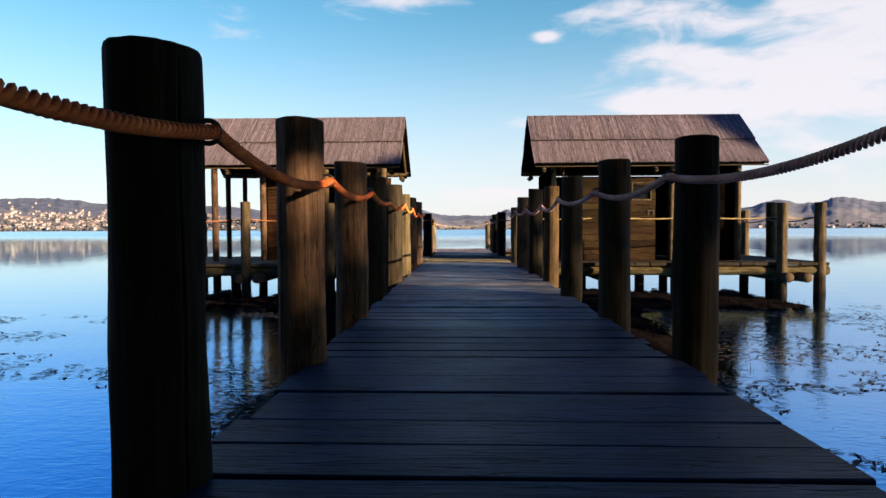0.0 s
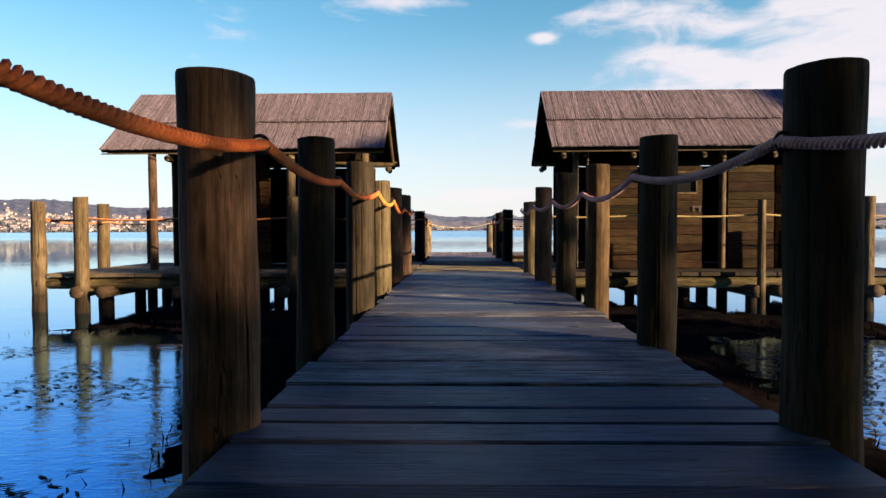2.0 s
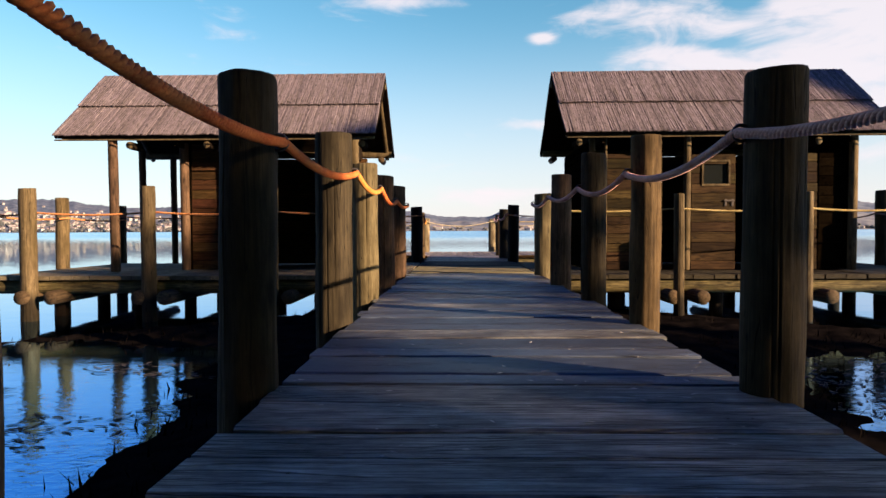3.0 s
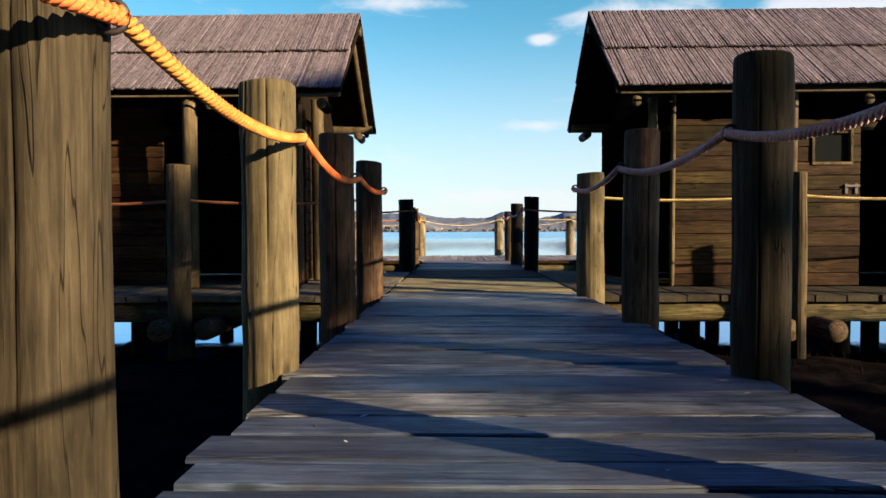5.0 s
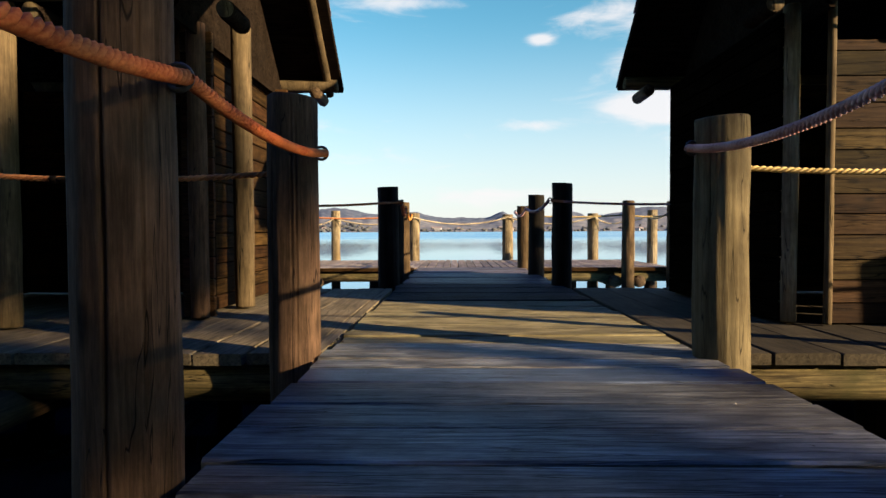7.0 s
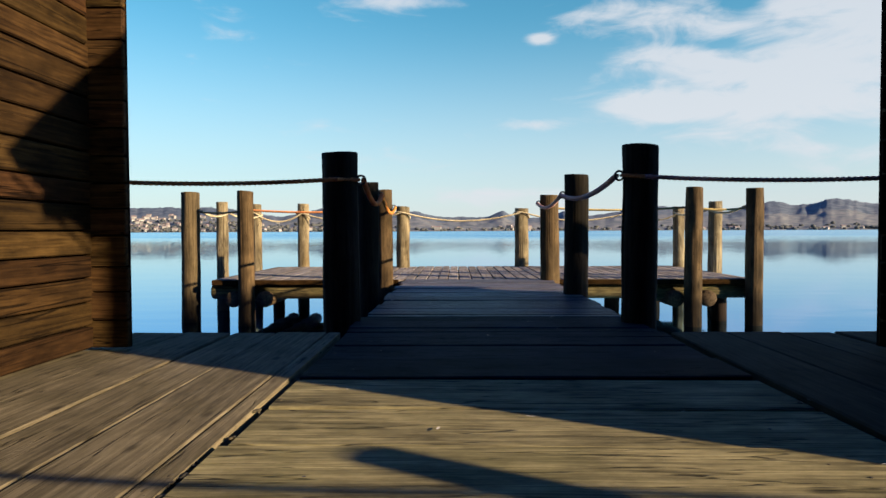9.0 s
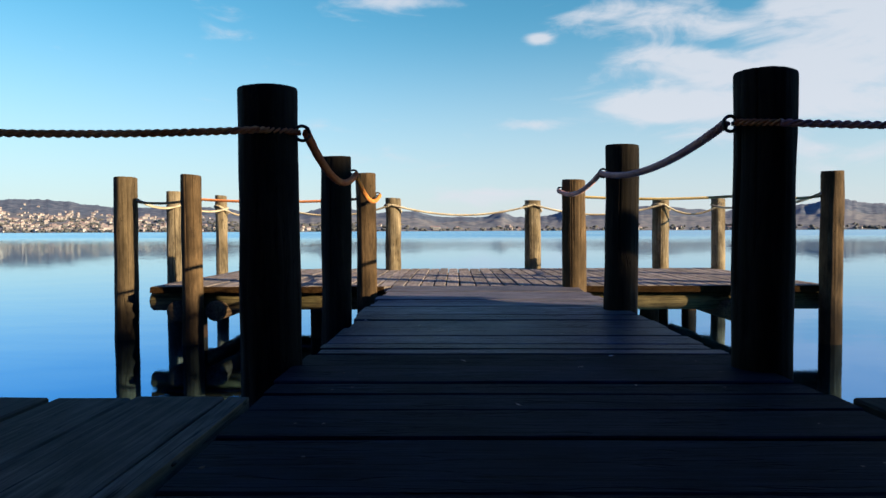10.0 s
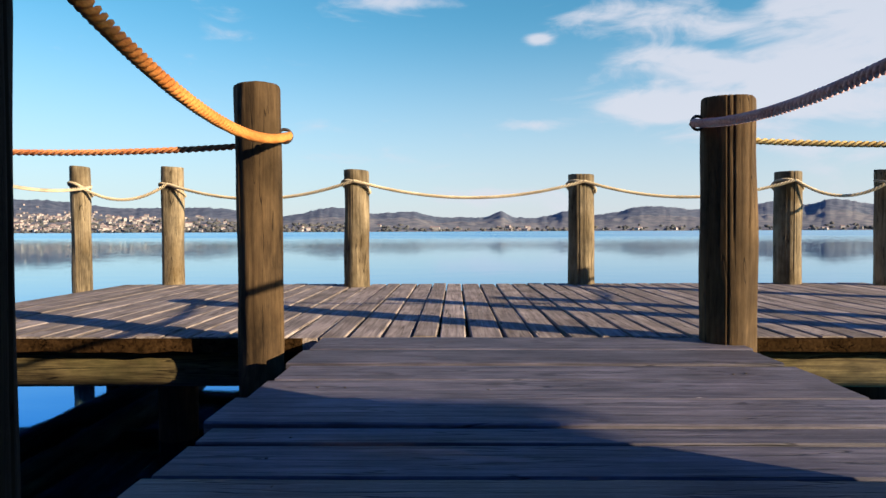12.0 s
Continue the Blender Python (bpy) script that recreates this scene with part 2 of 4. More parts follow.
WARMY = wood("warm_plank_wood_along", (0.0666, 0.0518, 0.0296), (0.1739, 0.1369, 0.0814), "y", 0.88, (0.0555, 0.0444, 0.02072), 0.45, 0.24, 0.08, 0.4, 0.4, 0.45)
# darker copy of the warm boards: the right platform's shade is in it
SHADY = wood("shaded_plank_wood_along", (0.01799, 0.01399, 0.007995), (0.04693, 0.03696, 0.02198), "y", 0.88, (0.01499, 0.01199, 0.005594), 0.45, 0.24, 0.08, 0.4, 0.4, 0.45)
CLADX = wood("cladding_wood_across", (0.01268, 0.006714, 0.00261), (0.044, 0.02685, 0.00969), "x", 0.75, (0.007456, 0.004474, 0.001865), 0.6, 0.55, 0.05, 0.45, hues=0.02)
CLADD = wood("dark_cladding_wood", (0.0182, 0.0078, 0.00364), (0.0676, 0.0312, 0.013), "x", 0.75, (0.0156, 0.0104, 0.0052), 0.6, 0.35, 0.05, hues=0.02)
# side-wall boards in copies: shade or sunlight is put into their colour
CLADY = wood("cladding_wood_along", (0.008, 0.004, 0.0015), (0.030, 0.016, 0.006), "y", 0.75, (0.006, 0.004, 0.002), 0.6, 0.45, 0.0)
CLAD_SUN = wood("sunlit_cladding_wood", (0.01123, 0.005335, 0.001909), (0.0438, 0.0219, 0.00702), "y", 0.8, (0.01348, 0.007301, 0.002808), 0.55, 0.35, 0.05, 0.5, 0.6, hues=0.012)
CLAD_SUNX = wood("sunlit_cladding_wood_across", (0.020, 0.0095, 0.0034), (0.078, 0.039, 0.0125), "x", 0.8, (0.024, 0.013, 0.005), 0.55, 0.35, 0.05, 0.5, 0.6, hues=0.015)
CLAD_SHADE = wood("shaded_cladding_wood", (0.0018, 0.001, 0.0006), (0.006, 0.004, 0.002), "y", 0.75, (0.003, 0.002, 0.001), 0.6, 0.45, 0.0)
SHAKE = wood("roof_shake_wood", (0.08, 0.0608, 0.0624), (0.176, 0.1408, 0.1408), "y", 0.9, (0.068, 0.0544, 0.0384), 0.5, 0.22, 0.08, 0.4, 0.4)
# near-black, so roof undersides, tie beams and recesses look shaded
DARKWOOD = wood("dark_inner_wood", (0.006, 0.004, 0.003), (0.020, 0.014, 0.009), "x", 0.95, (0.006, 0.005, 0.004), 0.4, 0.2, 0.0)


def rope_material(name, dark, light):
    m, n, l, b = material(name, 0.9)
    b.inputs["Specular IOR Level"].default_value = 0.08
    geo = n.new("ShaderNodeNewGeometry")
    nz = n.new("ShaderNodeTexNoise")
    nz.inputs["Scale"].default_value, nz.inputs["Detail"].default_value = 160.0, 4.0
    l.new(geo.outputs["Position"], nz.inputs["Vector"])
    nb = n.new("ShaderNodeTexNoise")
    nb.inputs["Scale"].default_value = 6.0
    l.new(geo.outputs["Position"], nb.inputs["Vector"])
    mx = n.new("ShaderNodeMath")
    mx.operation = "MULTIPLY_ADD"
    mx.inputs[1].default_value = 0.5
    l.new(nz.outputs[0], mx.inputs[0])
    half = n.new("ShaderNodeMath")
    half.operation = "MULTIPLY"
    half.inputs[1].default_value = 0.5
    l.new(nb.outputs[0], half.inputs[0])
    l.new(half.outputs[0], mx.inputs[2])
    ramp = n.new("ShaderNodeValToRGB")
    e = ramp.color_ramp.elements
    e[0].position, e[0].color = 0.35, (*dark, 1)
    e[1].position, e[1].color = 0.65, (*light, 1)
    l.new(mx.outputs[0], ramp.inputs[0])
    l.new(ramp.outputs[0], b.inputs["Base Color"])
    bmp = n.new("ShaderNodeBump")
    bmp.inputs["Strength"].default_value, bmp.inputs["Distance"].default_value = 0.4, 0.002
    l.new(nz.outputs[0], bmp.inputs["Height"])
    l.new(bmp.outputs[0], b.inputs["Normal"])
    return m


ROPE_ORANGE = rope_material("orange_rope", (0.37, 0.068, 0.019), (0.64, 0.175, 0.046))
# copy of the orange rope with sunlight put into its colour
ROPE_ORANGE_SUN = rope_material("sunlit_orange_rope", (0.3, 0.098, 0.019), (0.5, 0.205, 0.048))
ROPE_RUST = rope_material("rust_brown_rope", (0.272, 0.084, 0.0272), (0.496, 0.208, 0.0784))
ROPE_GREY = rope_material("grey_rope", (0.3, 0.13, 0.1), (0.6, 0.345, 0.275))
ROPE_PALE = rope_material("pale_rope", (0.208, 0.14, 0.048), (0.432, 0.32, 0.132))
ROPE_CREAM = rope_material("cream_rope", (0.23, 0.175, 0.10), (0.50, 0.415, 0.265))

IRON, n_, l_, b_ = material("rusty_iron", 0.55, 0.7, (0.10, 0.075, 0.06))
nz_ = n_.new("ShaderNodeTexNoise")
nz_.inputs["Scale"].default_value = 60
rp_ = n_.new("ShaderNodeValToRGB")
rp_.color_ramp.elements[0].color, rp_.color_ramp.elements[1].color = (0.02, 0.02, 0.022, 1), (0.085, 0.062, 0.045, 1)
l_.new(nz_.outputs[0], rp_.inputs[0])
l_.new(rp_.outputs[0], b_.inputs["Base Color"])

# lake water: mirror-smooth far out, finely rippled near the shore
WATER, n_, l_, b_ = material("lake_water", 0.04, 0.0, (0.0001, 0.0008, 0.003))
geo_ = n_.new("ShaderNodeNewGeometry")
mp1 = n_.new("ShaderNodeMapping")
mp1.inputs["Scale"].default_value = (1.0, 2.1, 1)
l_.new(geo_.outputs["Position"], mp1.inputs[0])
w1 = n_.new("ShaderNodeTexNoise")
w1.inputs["Scale"].default_value, w1.inputs["Detail"].default_value, w1.inputs["Distortion"].default_value = 7.0, 4.0, 1.2
l_.new(mp1.outputs[0], w1.inputs["Vector"])
w2 = n_.new("ShaderNodeTexNoise")
w2.inputs["Scale"].default_value, w2.inputs["Detail"].default_value = 0.7, 2.0
l_.new(mp1.outputs[0], w2.inputs["Vector"])
sp_ = n_.new("ShaderNodeSeparateXYZ")
l_.new(geo_.outputs["Position"], sp_.inputs[0])


def ruffle(height, lo, hi, a, b, distance, before=None):
    calm = n_.new("ShaderNodeMapRange")
    calm.inputs[1].default_value, calm.inputs[2].default_value = lo, hi
    calm.inputs[3].default_value, calm.inputs[4].default_value = a, b
    l_.new(sp_.outputs[1], calm.inputs[0])
    bp = n_.new("ShaderNodeBump")
    bp.inputs["Distance"].default_value = distance
    l_.new(calm.outputs[0], bp.inputs["Strength"])
    l_.new(height, bp.inputs["Height"])
    if before is not None:
        l_.new(before, bp.inputs["Normal"])
    return bp.outputs[0]


near_ = ruffle(w1.outputs[0], 6.8, 9.5, 0.14, 0.010, 0.02)
# open-lake wind wavelets, their normals tilted towards the camera to mirror bluer sky
wide_ = ruffle(w2.outputs[0], 40.0, 80.0, 0.012, 0.10, 0.3, near_)
streaks = n_.new("ShaderNodeTexNoise")
streaks.inputs["Scale"].default_value, streaks.inputs["Detail"].default_value = 0.03, 3.0
l_.new(mp1.outputs[0], streaks.inputs["Vector"])
wind = n_.new("ShaderNodeMapRange")
wind.inputs[1].default_value, wind.inputs[2].default_value = 60.0, 130.0
wind.inputs[4].default_value = -0.14
l_.new(sp_.outputs[1], wind.inputs[0])
gust = n_.new("ShaderNodeMath")
gust.operation = "MULTIPLY"
l_.new(wind.outputs[0], gust.inputs[0])
l_.new(streaks.outputs[0], gust.inputs[1])
slope = n_.new("ShaderNodeCombineXYZ")
l_.new(gust.outputs[0], slope.inputs[1])
tilted = n_.new("ShaderNodeVectorMath")
l_.new(wide_, tilted.inputs[0])
l_.new(slope.outputs[0], tilted.inputs[1])
level = n_.new("ShaderNodeVectorMath")
level.operation = "NORMALIZE"
l_.new(tilted.outputs[0], level.inputs[0])
# a clear mirror at a glancing view, deep blue where one looks down into it
deep_ = n_.new("ShaderNodeBsdfGlossy")
deep_.inputs["Color"].default_value, deep_.inputs["Roughness"].default_value = (0.03, 0.265, 0.66, 1), 0.04
mirror_ = n_.new("ShaderNodeBsdfGlossy")
mirror_.inputs["Color"].default_value, mirror_.inputs["Roughness"].default_value = (0.72, 0.88, 0.97, 1), 0.03
fres = n_.new("ShaderNodeFresnel")
fres.inputs["IOR"].default_value = 1.33
glance = n_.new("ShaderNodeMapRange")
glance.inputs[1].default_value, glance.inputs[2].default_value = 0.11, 0.80
l_.new(fres.outputs[0], glance.inputs[0])
sheen = n_.new("ShaderNodeMixShader")
l_.new(glance.outputs[0], sheen.inputs[0])
l_.new(deep_.outputs[0], sheen.inputs[1])
l_.new(mirror_.outputs[0], sheen.inputs[2])
for node in (deep_, mirror_, fres):
    l_.new(level.outputs[0], node.inputs["Normal"])
l_.new(sheen.outputs[0], n_["Material Output"].inputs["Surface"])


def earth(name, stops, scale, rough=0.95):
    m, n, l, b = material(name, rough)
    geo = n.new("ShaderNodeNewGeometry")
    a = n.new("ShaderNodeTexNoise")
    a.inputs["Scale"].default_value, a.inputs["Detail"].default_value, a.inputs["Roughness"].default_value = scale, 8.0, 0.68
    l.new(geo.outputs["Position"], a.inputs["Vector"])
    ramp = n.new("ShaderNodeValToRGB")
    els = ramp.color_ramp.elements
    els[0].position, els[0].color = stops[0][0], (*stops[0][1], 1)
    els[1].position, els[1].color = stops[-1][0], (*stops[-1][1], 1)
    for p, c in stops[1:-1]:
        els.new(p).color = (*c, 1)
    l.new(a.outputs[0], ramp.inputs[0])
    l.new(ramp.outputs[0], b.inputs["Base Color"])
    return m


# distance haze is mixed into the blue-grey hill and field colours
HILL = earth("hazy_wooded_hills", [(0.40, (0.018, 0.032, 0.054)), (0.50, (0.046, 0.060, 0.084)), (0.60, (0.090, 0.092, 0.104))], 0.030)
FIELDS = earth("hazy_lakeside_fields", [(0.36, (0.042, 0.050, 0.060)), (0.46, (0.078, 0.080, 0.086)), (0.54, (0.120, 0.112, 0.108)), (0.64, (0.155, 0.145, 0.125))], 0.024)
SOIL = earth("shore_soil", [(0.35, (0.05, 0.04, 0.025)), (0.65, (0.10, 0.085, 0.04))], 1.2)
MUD = earth("wet_mud", [(0.35, (0.002, 0.0017, 0.0015)), (0.65, (0.008, 0.006, 0.005))], 6.0, 1.0)
MUD.node_tree.nodes["Principled BSDF"].inputs["Specular IOR Level"].default_value = 0.0
LEAFLIT = earth("leaf_litter", [(0.35, (0.006, 0.005, 0.004)), (0.65, (0.035, 0.026, 0.018))], 8.0)
LEAF = earth("tree_leaf", [(0.35, (0.03, 0.05, 0.015)), (0.65, (0.07, 0.10, 0.03))], 3.0)
BARK = wood("tree_bark", (0.05, 0.035, 0.022), (0.16, 0.12, 0.08), "z", 0.9)
PLASTER = earth("house_plaster", [(0.38, (0.187, 0.1658, 0.1487)), (0.62, (0.306, 0.2805, 0.2507))], 0.03, 0.85)
TILE = earth("house_roof_tile", [(0.38, (0.1445, 0.09775, 0.08925)), (0.62, (0.2295, 0.1615, 0.1403))], 0.05, 0.9)
PANE, n_, l_, b_ = material("window_glass", 0.12, 0.0, (0.008, 0.009, 0.008))
b_.inputs["Specular IOR Level"].default_value = 0.2

# ---- helpers for meshes ----


def mesh(name, verts, faces, mat, smooth=False):
    me = bpy.data.meshes.new(name)
    me.from_pydata([tuple(v) for v in verts], [], faces)
    me.materials.append(mat)
    if smooth:
        me.polygons.foreach_set("use_smooth", [True] * len(me.polygons))
    me.update()
    return me


def part(name, data, parent, label="", m=None):
    ob = new(name, data)
    ob.parent = parent
    if m is not None:
        ob.matrix_basis = m
    if label:
        ob["label"] = label
    return ob


def joined(chunks):
    verts, faces = [], []
    for v, f in chunks:
        k = len(verts)
        verts += [tuple(p) for p in v]
        faces += [tuple(i + k for i in q) for q in f]
    return verts, faces


def box(x0, x1, y0, y1, z0, z1, c=0.006):
    """A box with chamfered long edges on all sides."""
    v, f = [], []
    for sx, x in ((1, x0), (-1, x1)):
        for k in (0, 1):
            xx = x + (sx * c if k == 1 else 0)
            d = 0 if k == 1 else c
            v += [(xx, y0 + d, z0 + d), (xx, y1 - d, z0 + d), (xx, y1 - d, z1 - d), (xx, y0 + d, z1 - d)]
    order = (0, 4, 12, 8)
    for a, b in zip(order, order[1:]):
        for i in range(4):
            j = (i + 1) % 4
            f.append((a + i, a + j, b + j, b + i))
    f += [(3, 2, 1, 0), (8, 9, 10, 11)]
    return v, f


def lathe(profile, seg, wob=0.0, seed=0.0, cracks=()):
    """An upright round log from (radius, height) rings, with an uneven skin and drying cracks."""
    v, f = [], []
    for k, (r, z) in enumerate(profile):
        for i in range(seg):
            a = 2 * math.pi * i / seg
            q = noise.noise(Vector((math.cos(a) * 1.3 + seed, math.sin(a) * 1.3 - seed, z * 3.0 + seed * 3)))
            q2 = noise.noise(Vector((math.cos(a) * 4 + seed, math.sin(a) * 4, z * 0.8)))
            rr = r * (1 + wob * (q + 0.4 * q2))
            for (ia, za, zb, depth) in cracks:
                if i == ia % seg and za < z < zb:
                    rr -= depth * min(1, 6 * min(z - za, zb - z) / max(0.01, zb - za))
            v.append((rr * math.cos(a), rr * math.sin(a), z))
    n = len(profile)
    for k in range(n - 1):
        for i in range(seg):
            j = (i + 1) % seg
            f.append((k * seg + i, k * seg + j, (k + 1) * seg + j, (k + 1) * seg + i))
    f.append(tuple(range(seg - 1, -1, -1)))
    f.append(tuple((n - 1) * seg + i for i in range(seg)))
    return v, f


def post_mesh(r, bottom, top, seed, seg=150, knobs=0.055):
    """A driven log post: slightly tapered and bowed, cracked, with a worn saw-cut head."""
    rng = random.Random(seed)
    zs = [bottom + (top - 0.03 - bottom) * k / 25 for k in range(26)]
    prof = [(r * (1.05 - 0.05 * (z - bottom) / (top - bottom)), z) for z in zs]
    prof += [(r * 0.998, top - 0.008), (r * 0.972, top - 0.001), (r * 0.85, top), (r * 0.3, top - 0.004)]
    cracks = [(rng.randrange(seg), rng.uniform(-0.3, 0.5), rng.uniform(0.75, 1.3), rng.uniform(0.005, 0.013)) for _ in range(5)]
    v, f = lathe(prof, seg, knobs, seed * 1.7, cracks)
    bow, ba = rng.uniform(0.001, 0.005), rng.uniform(0, 6.28)
    tilt = (rng.uniform(-0.004, 0.004), rng.uniform(-0.004, 0.004))
    slope = (rng.uniform(-0.06, 0.06), rng.uniform(-0.06, 0.06))
    out = []
    for x, y, z in v:
        s = bow * math.sin(2.6 * z + seed)
        dz = (slope[0] * x + slope[1] * y) if z > top - 0.03 else 0
        out.append((x + s * math.cos(ba) + tilt[0] * z, y + s * math.sin(ba) + tilt[1] * z, z + dz))
    return out, f


def log_between(a, b, r, seed=0, seg=14, rings=7, wob=0.06):
    """A round log from a to b, with flat sawn ends."""
    a, b = Vector(a), Vector(b)
    d = b - a
    L = d.length
    prof = [(r * 0.93, 0.0)] + [(r, 0.012 + (L - 0.024) * k / (rings - 1)) for k in range(rings)] + [(r * 0.93, L)]
    v, f = lathe(prof, seg, wob, seed)
    m = Matrix.Translation(a) @ d.to_track_quat("Z", "Y").to_matrix().to_4x4()
    return [m @ Vector(p) for p in v], f


def torus(R, r, seg=20, ring=8):
    v, f = [], []
    for i in range(seg):
        a = 2 * math.pi * i / seg
        for j in range(ring):
            b = 2 * math.pi * j / ring
            v.append(((R + r * math.cos(b)) * math.cos(a), (R + r * math.cos(b)) * math.sin(a), r * math.sin(b)))
    for i in range(seg):
        for j in range(ring):
            i2, j2 = (i + 1) % seg, (j + 1) % ring
            f.append((i * ring + j, i2 * ring + j, i2 * ring + j2, i * ring + j2))
    return v, f


def rope_mesh(points, r, pitch, step, seg=6):
    """Three strands laid round each other along a line of points."""
    pts = [Vector(p) for p in points]
    lens = [0.0]
    for a, b in zip(pts, pts[1:]):
        lens.append(lens[-1] + (b - a).length)
    total = lens[-1]
    n = max(8, int(total / step))
    line, k = [], 0
    for i in range(n + 1):
        s = total * i / n
        while k < len(pts) - 2 and lens[k + 1] < s:
            k += 1
        line.append((s, pts[k].lerp(pts[k + 1], (s - lens[k]) / max(1e-6, lens[k + 1] - lens[k]))))
    v, f = [], []
    for strand in range(3):
        base = len(v)
        for i, (s, p) in enumerate(line):
            t = (line[min(i + 1, n)][1] - line[max(i - 1, 0)][1]).normalized()
            side = t.cross(Vector((0, 0, 1))).normalized()
            up = side.cross(t)
            a = 2 * math.pi * (s / pitch + strand / 3)
            c = p + (side * math.cos(a) + up * math.sin(a)) * r * 0.60
            for j in range(seg):
                b = 2 * math.pi * j / seg
                v.append(c + (side * math.cos(b) + up * math.sin(b)) * r * 0.48)
        for i in range(n):
            for j in range(seg):
                j2 = (j + 1) % seg
                f.append((base + i * seg + j, base + i * seg + j2, base + (i + 1) * seg + j2, base + (i + 1) * seg + j))
        f.append(tuple(base + j for j in range(seg)))
        f.append(tuple(base + n * seg + j for j in range(seg - 1, -1, -1)))
    return v, f


def sagged(a, b, sag, n=24):
    a, b = Vector(a), Vector(b)
    return [a.lerp(b, i / n) - Vector((0, 0, sag * 4 * (i / n) * (1 - i / n))) for i in range(n + 1)]


def rope(a, b, sag, mat, label, r=0.0165, pitch=0.064, step=0.010, name="rope", group="ropes along the rails"):
    ob = new(name, mesh(name, *rope_mesh(sagged(a, b, sag), r, pitch, step), mat, True))
    return tagged(ob, label, "rope", group)


WATER_Z = -0.55

# ---- lake, hills, shore ----
lake = new("water", mesh("water", [(-4000, -600, WATER_Z), (4000, -600, WATER_Z), (4000, 4600, WATER_Z), (-4000, 4600, WATER_Z)], [(0, 1, 2, 3)], WATER))
tagged(lake, "calm blue lake mirroring the sky and the posts", "water", kind="structure")


def bump_at(x, c, w, h):
    return h * math.exp(-((x - c) / w) ** 2)


def ridge(u):
    """Height of the far hills, in metres, along their azimuth u = x / y."""
    h = 60
    for c, w, top in ((-0.90, 0.20, 80), (-0.66, 0.13, 72), (-0.45, 0.10, 44), (-0.35, 0.05, 22), (-0.19, 0.06, 42), (-0.075, 0.04, 27), (0.072, 0.017, 26),
                      (0.175, 0.025, 29), (0.31, 0.07, 52), (0.40, 0.04, 14), (0.49, 0.05, 62), (0.59, 0.05, 68), (0.70, 0.08, 46), (0.90, 0.14, 60)):
        h += bump_at(u, c, w, top)
    return h + 5 * noise.noise(Vector((u * 9, 3, 0))) + 5 * noise.noise(Vector((u * 24, 5, 0))) + 4 * noise.noise(Vector((u * 60, 7, 0))) + 3.5 * noise.noise(Vector((u * 140, 9, 0))) + 3 * noise.noise(Vector((u * 330, 2, 0)))


def terrain(u, s):
    """Ground height on the far shore: s runs from 0 at the water to 1 on the ridge and on behind it."""
    rise = (s ** 0.85) if s <= 1 else 1 - 0.5 * (s - 1)
    fold = noise.noise(Vector((u * 7, s * 2.2, 5))) * 0.22 * math.sin(math.pi * min(s, 1))
    return WATER_Z + 0.3 + ridge(u) * max(0, rise + fold) + 5 * noise.noise(Vector((u * 70, s * 14, 1))) * min(1, s * 4)


def far_point(u, s):
    y = 1850 + 950 * s + 90 * math.sin(u * 6)
    return Vector((u * y, y, terrain(u, s)))


NU, NS = 760, 26
hv = [far_point(-1.3 + 2.6 * i / NU, 1.35 * j / NS) for j in range(NS + 1) for i in range(NU + 1)]
SPLIT = 9
hf = [(j * (NU + 1) + i, j * (NU + 1) + i + 1, (j + 1) * (NU + 1) + i + 1, (j + 1) * (NU + 1) + i) for j in range(NS) for i in range(NU)]
upper = [q for q in hf if q[0] >= SPLIT * (NU + 1)]
lower = [q for q in hf if q[0] < SPLIT * (NU + 1)]
top_v = hv[SPLIT * (NU + 1):]
top_f = [tuple(i - SPLIT * (NU + 1) for i in q) for q in upper]
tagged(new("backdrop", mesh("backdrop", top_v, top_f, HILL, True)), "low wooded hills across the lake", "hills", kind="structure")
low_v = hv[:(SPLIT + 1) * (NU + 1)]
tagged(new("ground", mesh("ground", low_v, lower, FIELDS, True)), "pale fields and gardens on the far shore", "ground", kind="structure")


def house_chunks(w, d, h, roof):
    walls = box(-w / 2, w / 2, -d / 2, d / 2, -6, h, 0.05)
    o = 0.5
    rv = [(-w / 2 - o, -d / 2 - o, h), (w / 2 + o, -d / 2 - o, h), (w / 2 + o, d / 2 + o, h), (-w / 2 - o, d / 2 + o, h), (-w / 2 - o, 0, h + roof), (w / 2 + o, 0, h + roof)]
    rf = [(0, 1, 5, 4), (2, 3, 4, 5), (0, 4, 3), (1, 2, 5), (3, 2, 1, 0)]
    return walls, (rv, rf)


rng = random.Random(11)
house_kinds = []
for w, d, h, roof in ((11, 9, 6.5, 2.6), (15, 10, 7.5, 3.0), (20, 11, 9.5, 3.0), (9, 8, 5.0, 2.4)):
    walls, top = house_chunks(w, d, h, roof)
    panes = [box(-w / 2 + w * (i + 0.5) / 4 - 0.5, -w / 2 + w * (i + 0.5) / 4 + 0.5, -d / 2 - 0.06, -d / 2 + 0.02, z, z + 1.5, 0.02)
             for i in range(4) for z in ([1.2] + ([4.2] if h > 6 else []))]
    house_kinds.append((mesh("wall", *walls, PLASTER), mesh("roof", *top, TILE), [mesh("window", *p, PANE) for p in panes]))


def house_spot():
    c = rng.random()
    if c < 0.86:
        return rng.gauss(-0.60, 0.12), abs(rng.gauss(0.10, 0.22))
    if c < 0.94:
        return rng.uniform(-0.4, 0.1), abs(rng.gauss(0.0, 0.06))
    return rng.uniform(0.1, 0.75), abs(rng.gauss(0.0, 0.02))


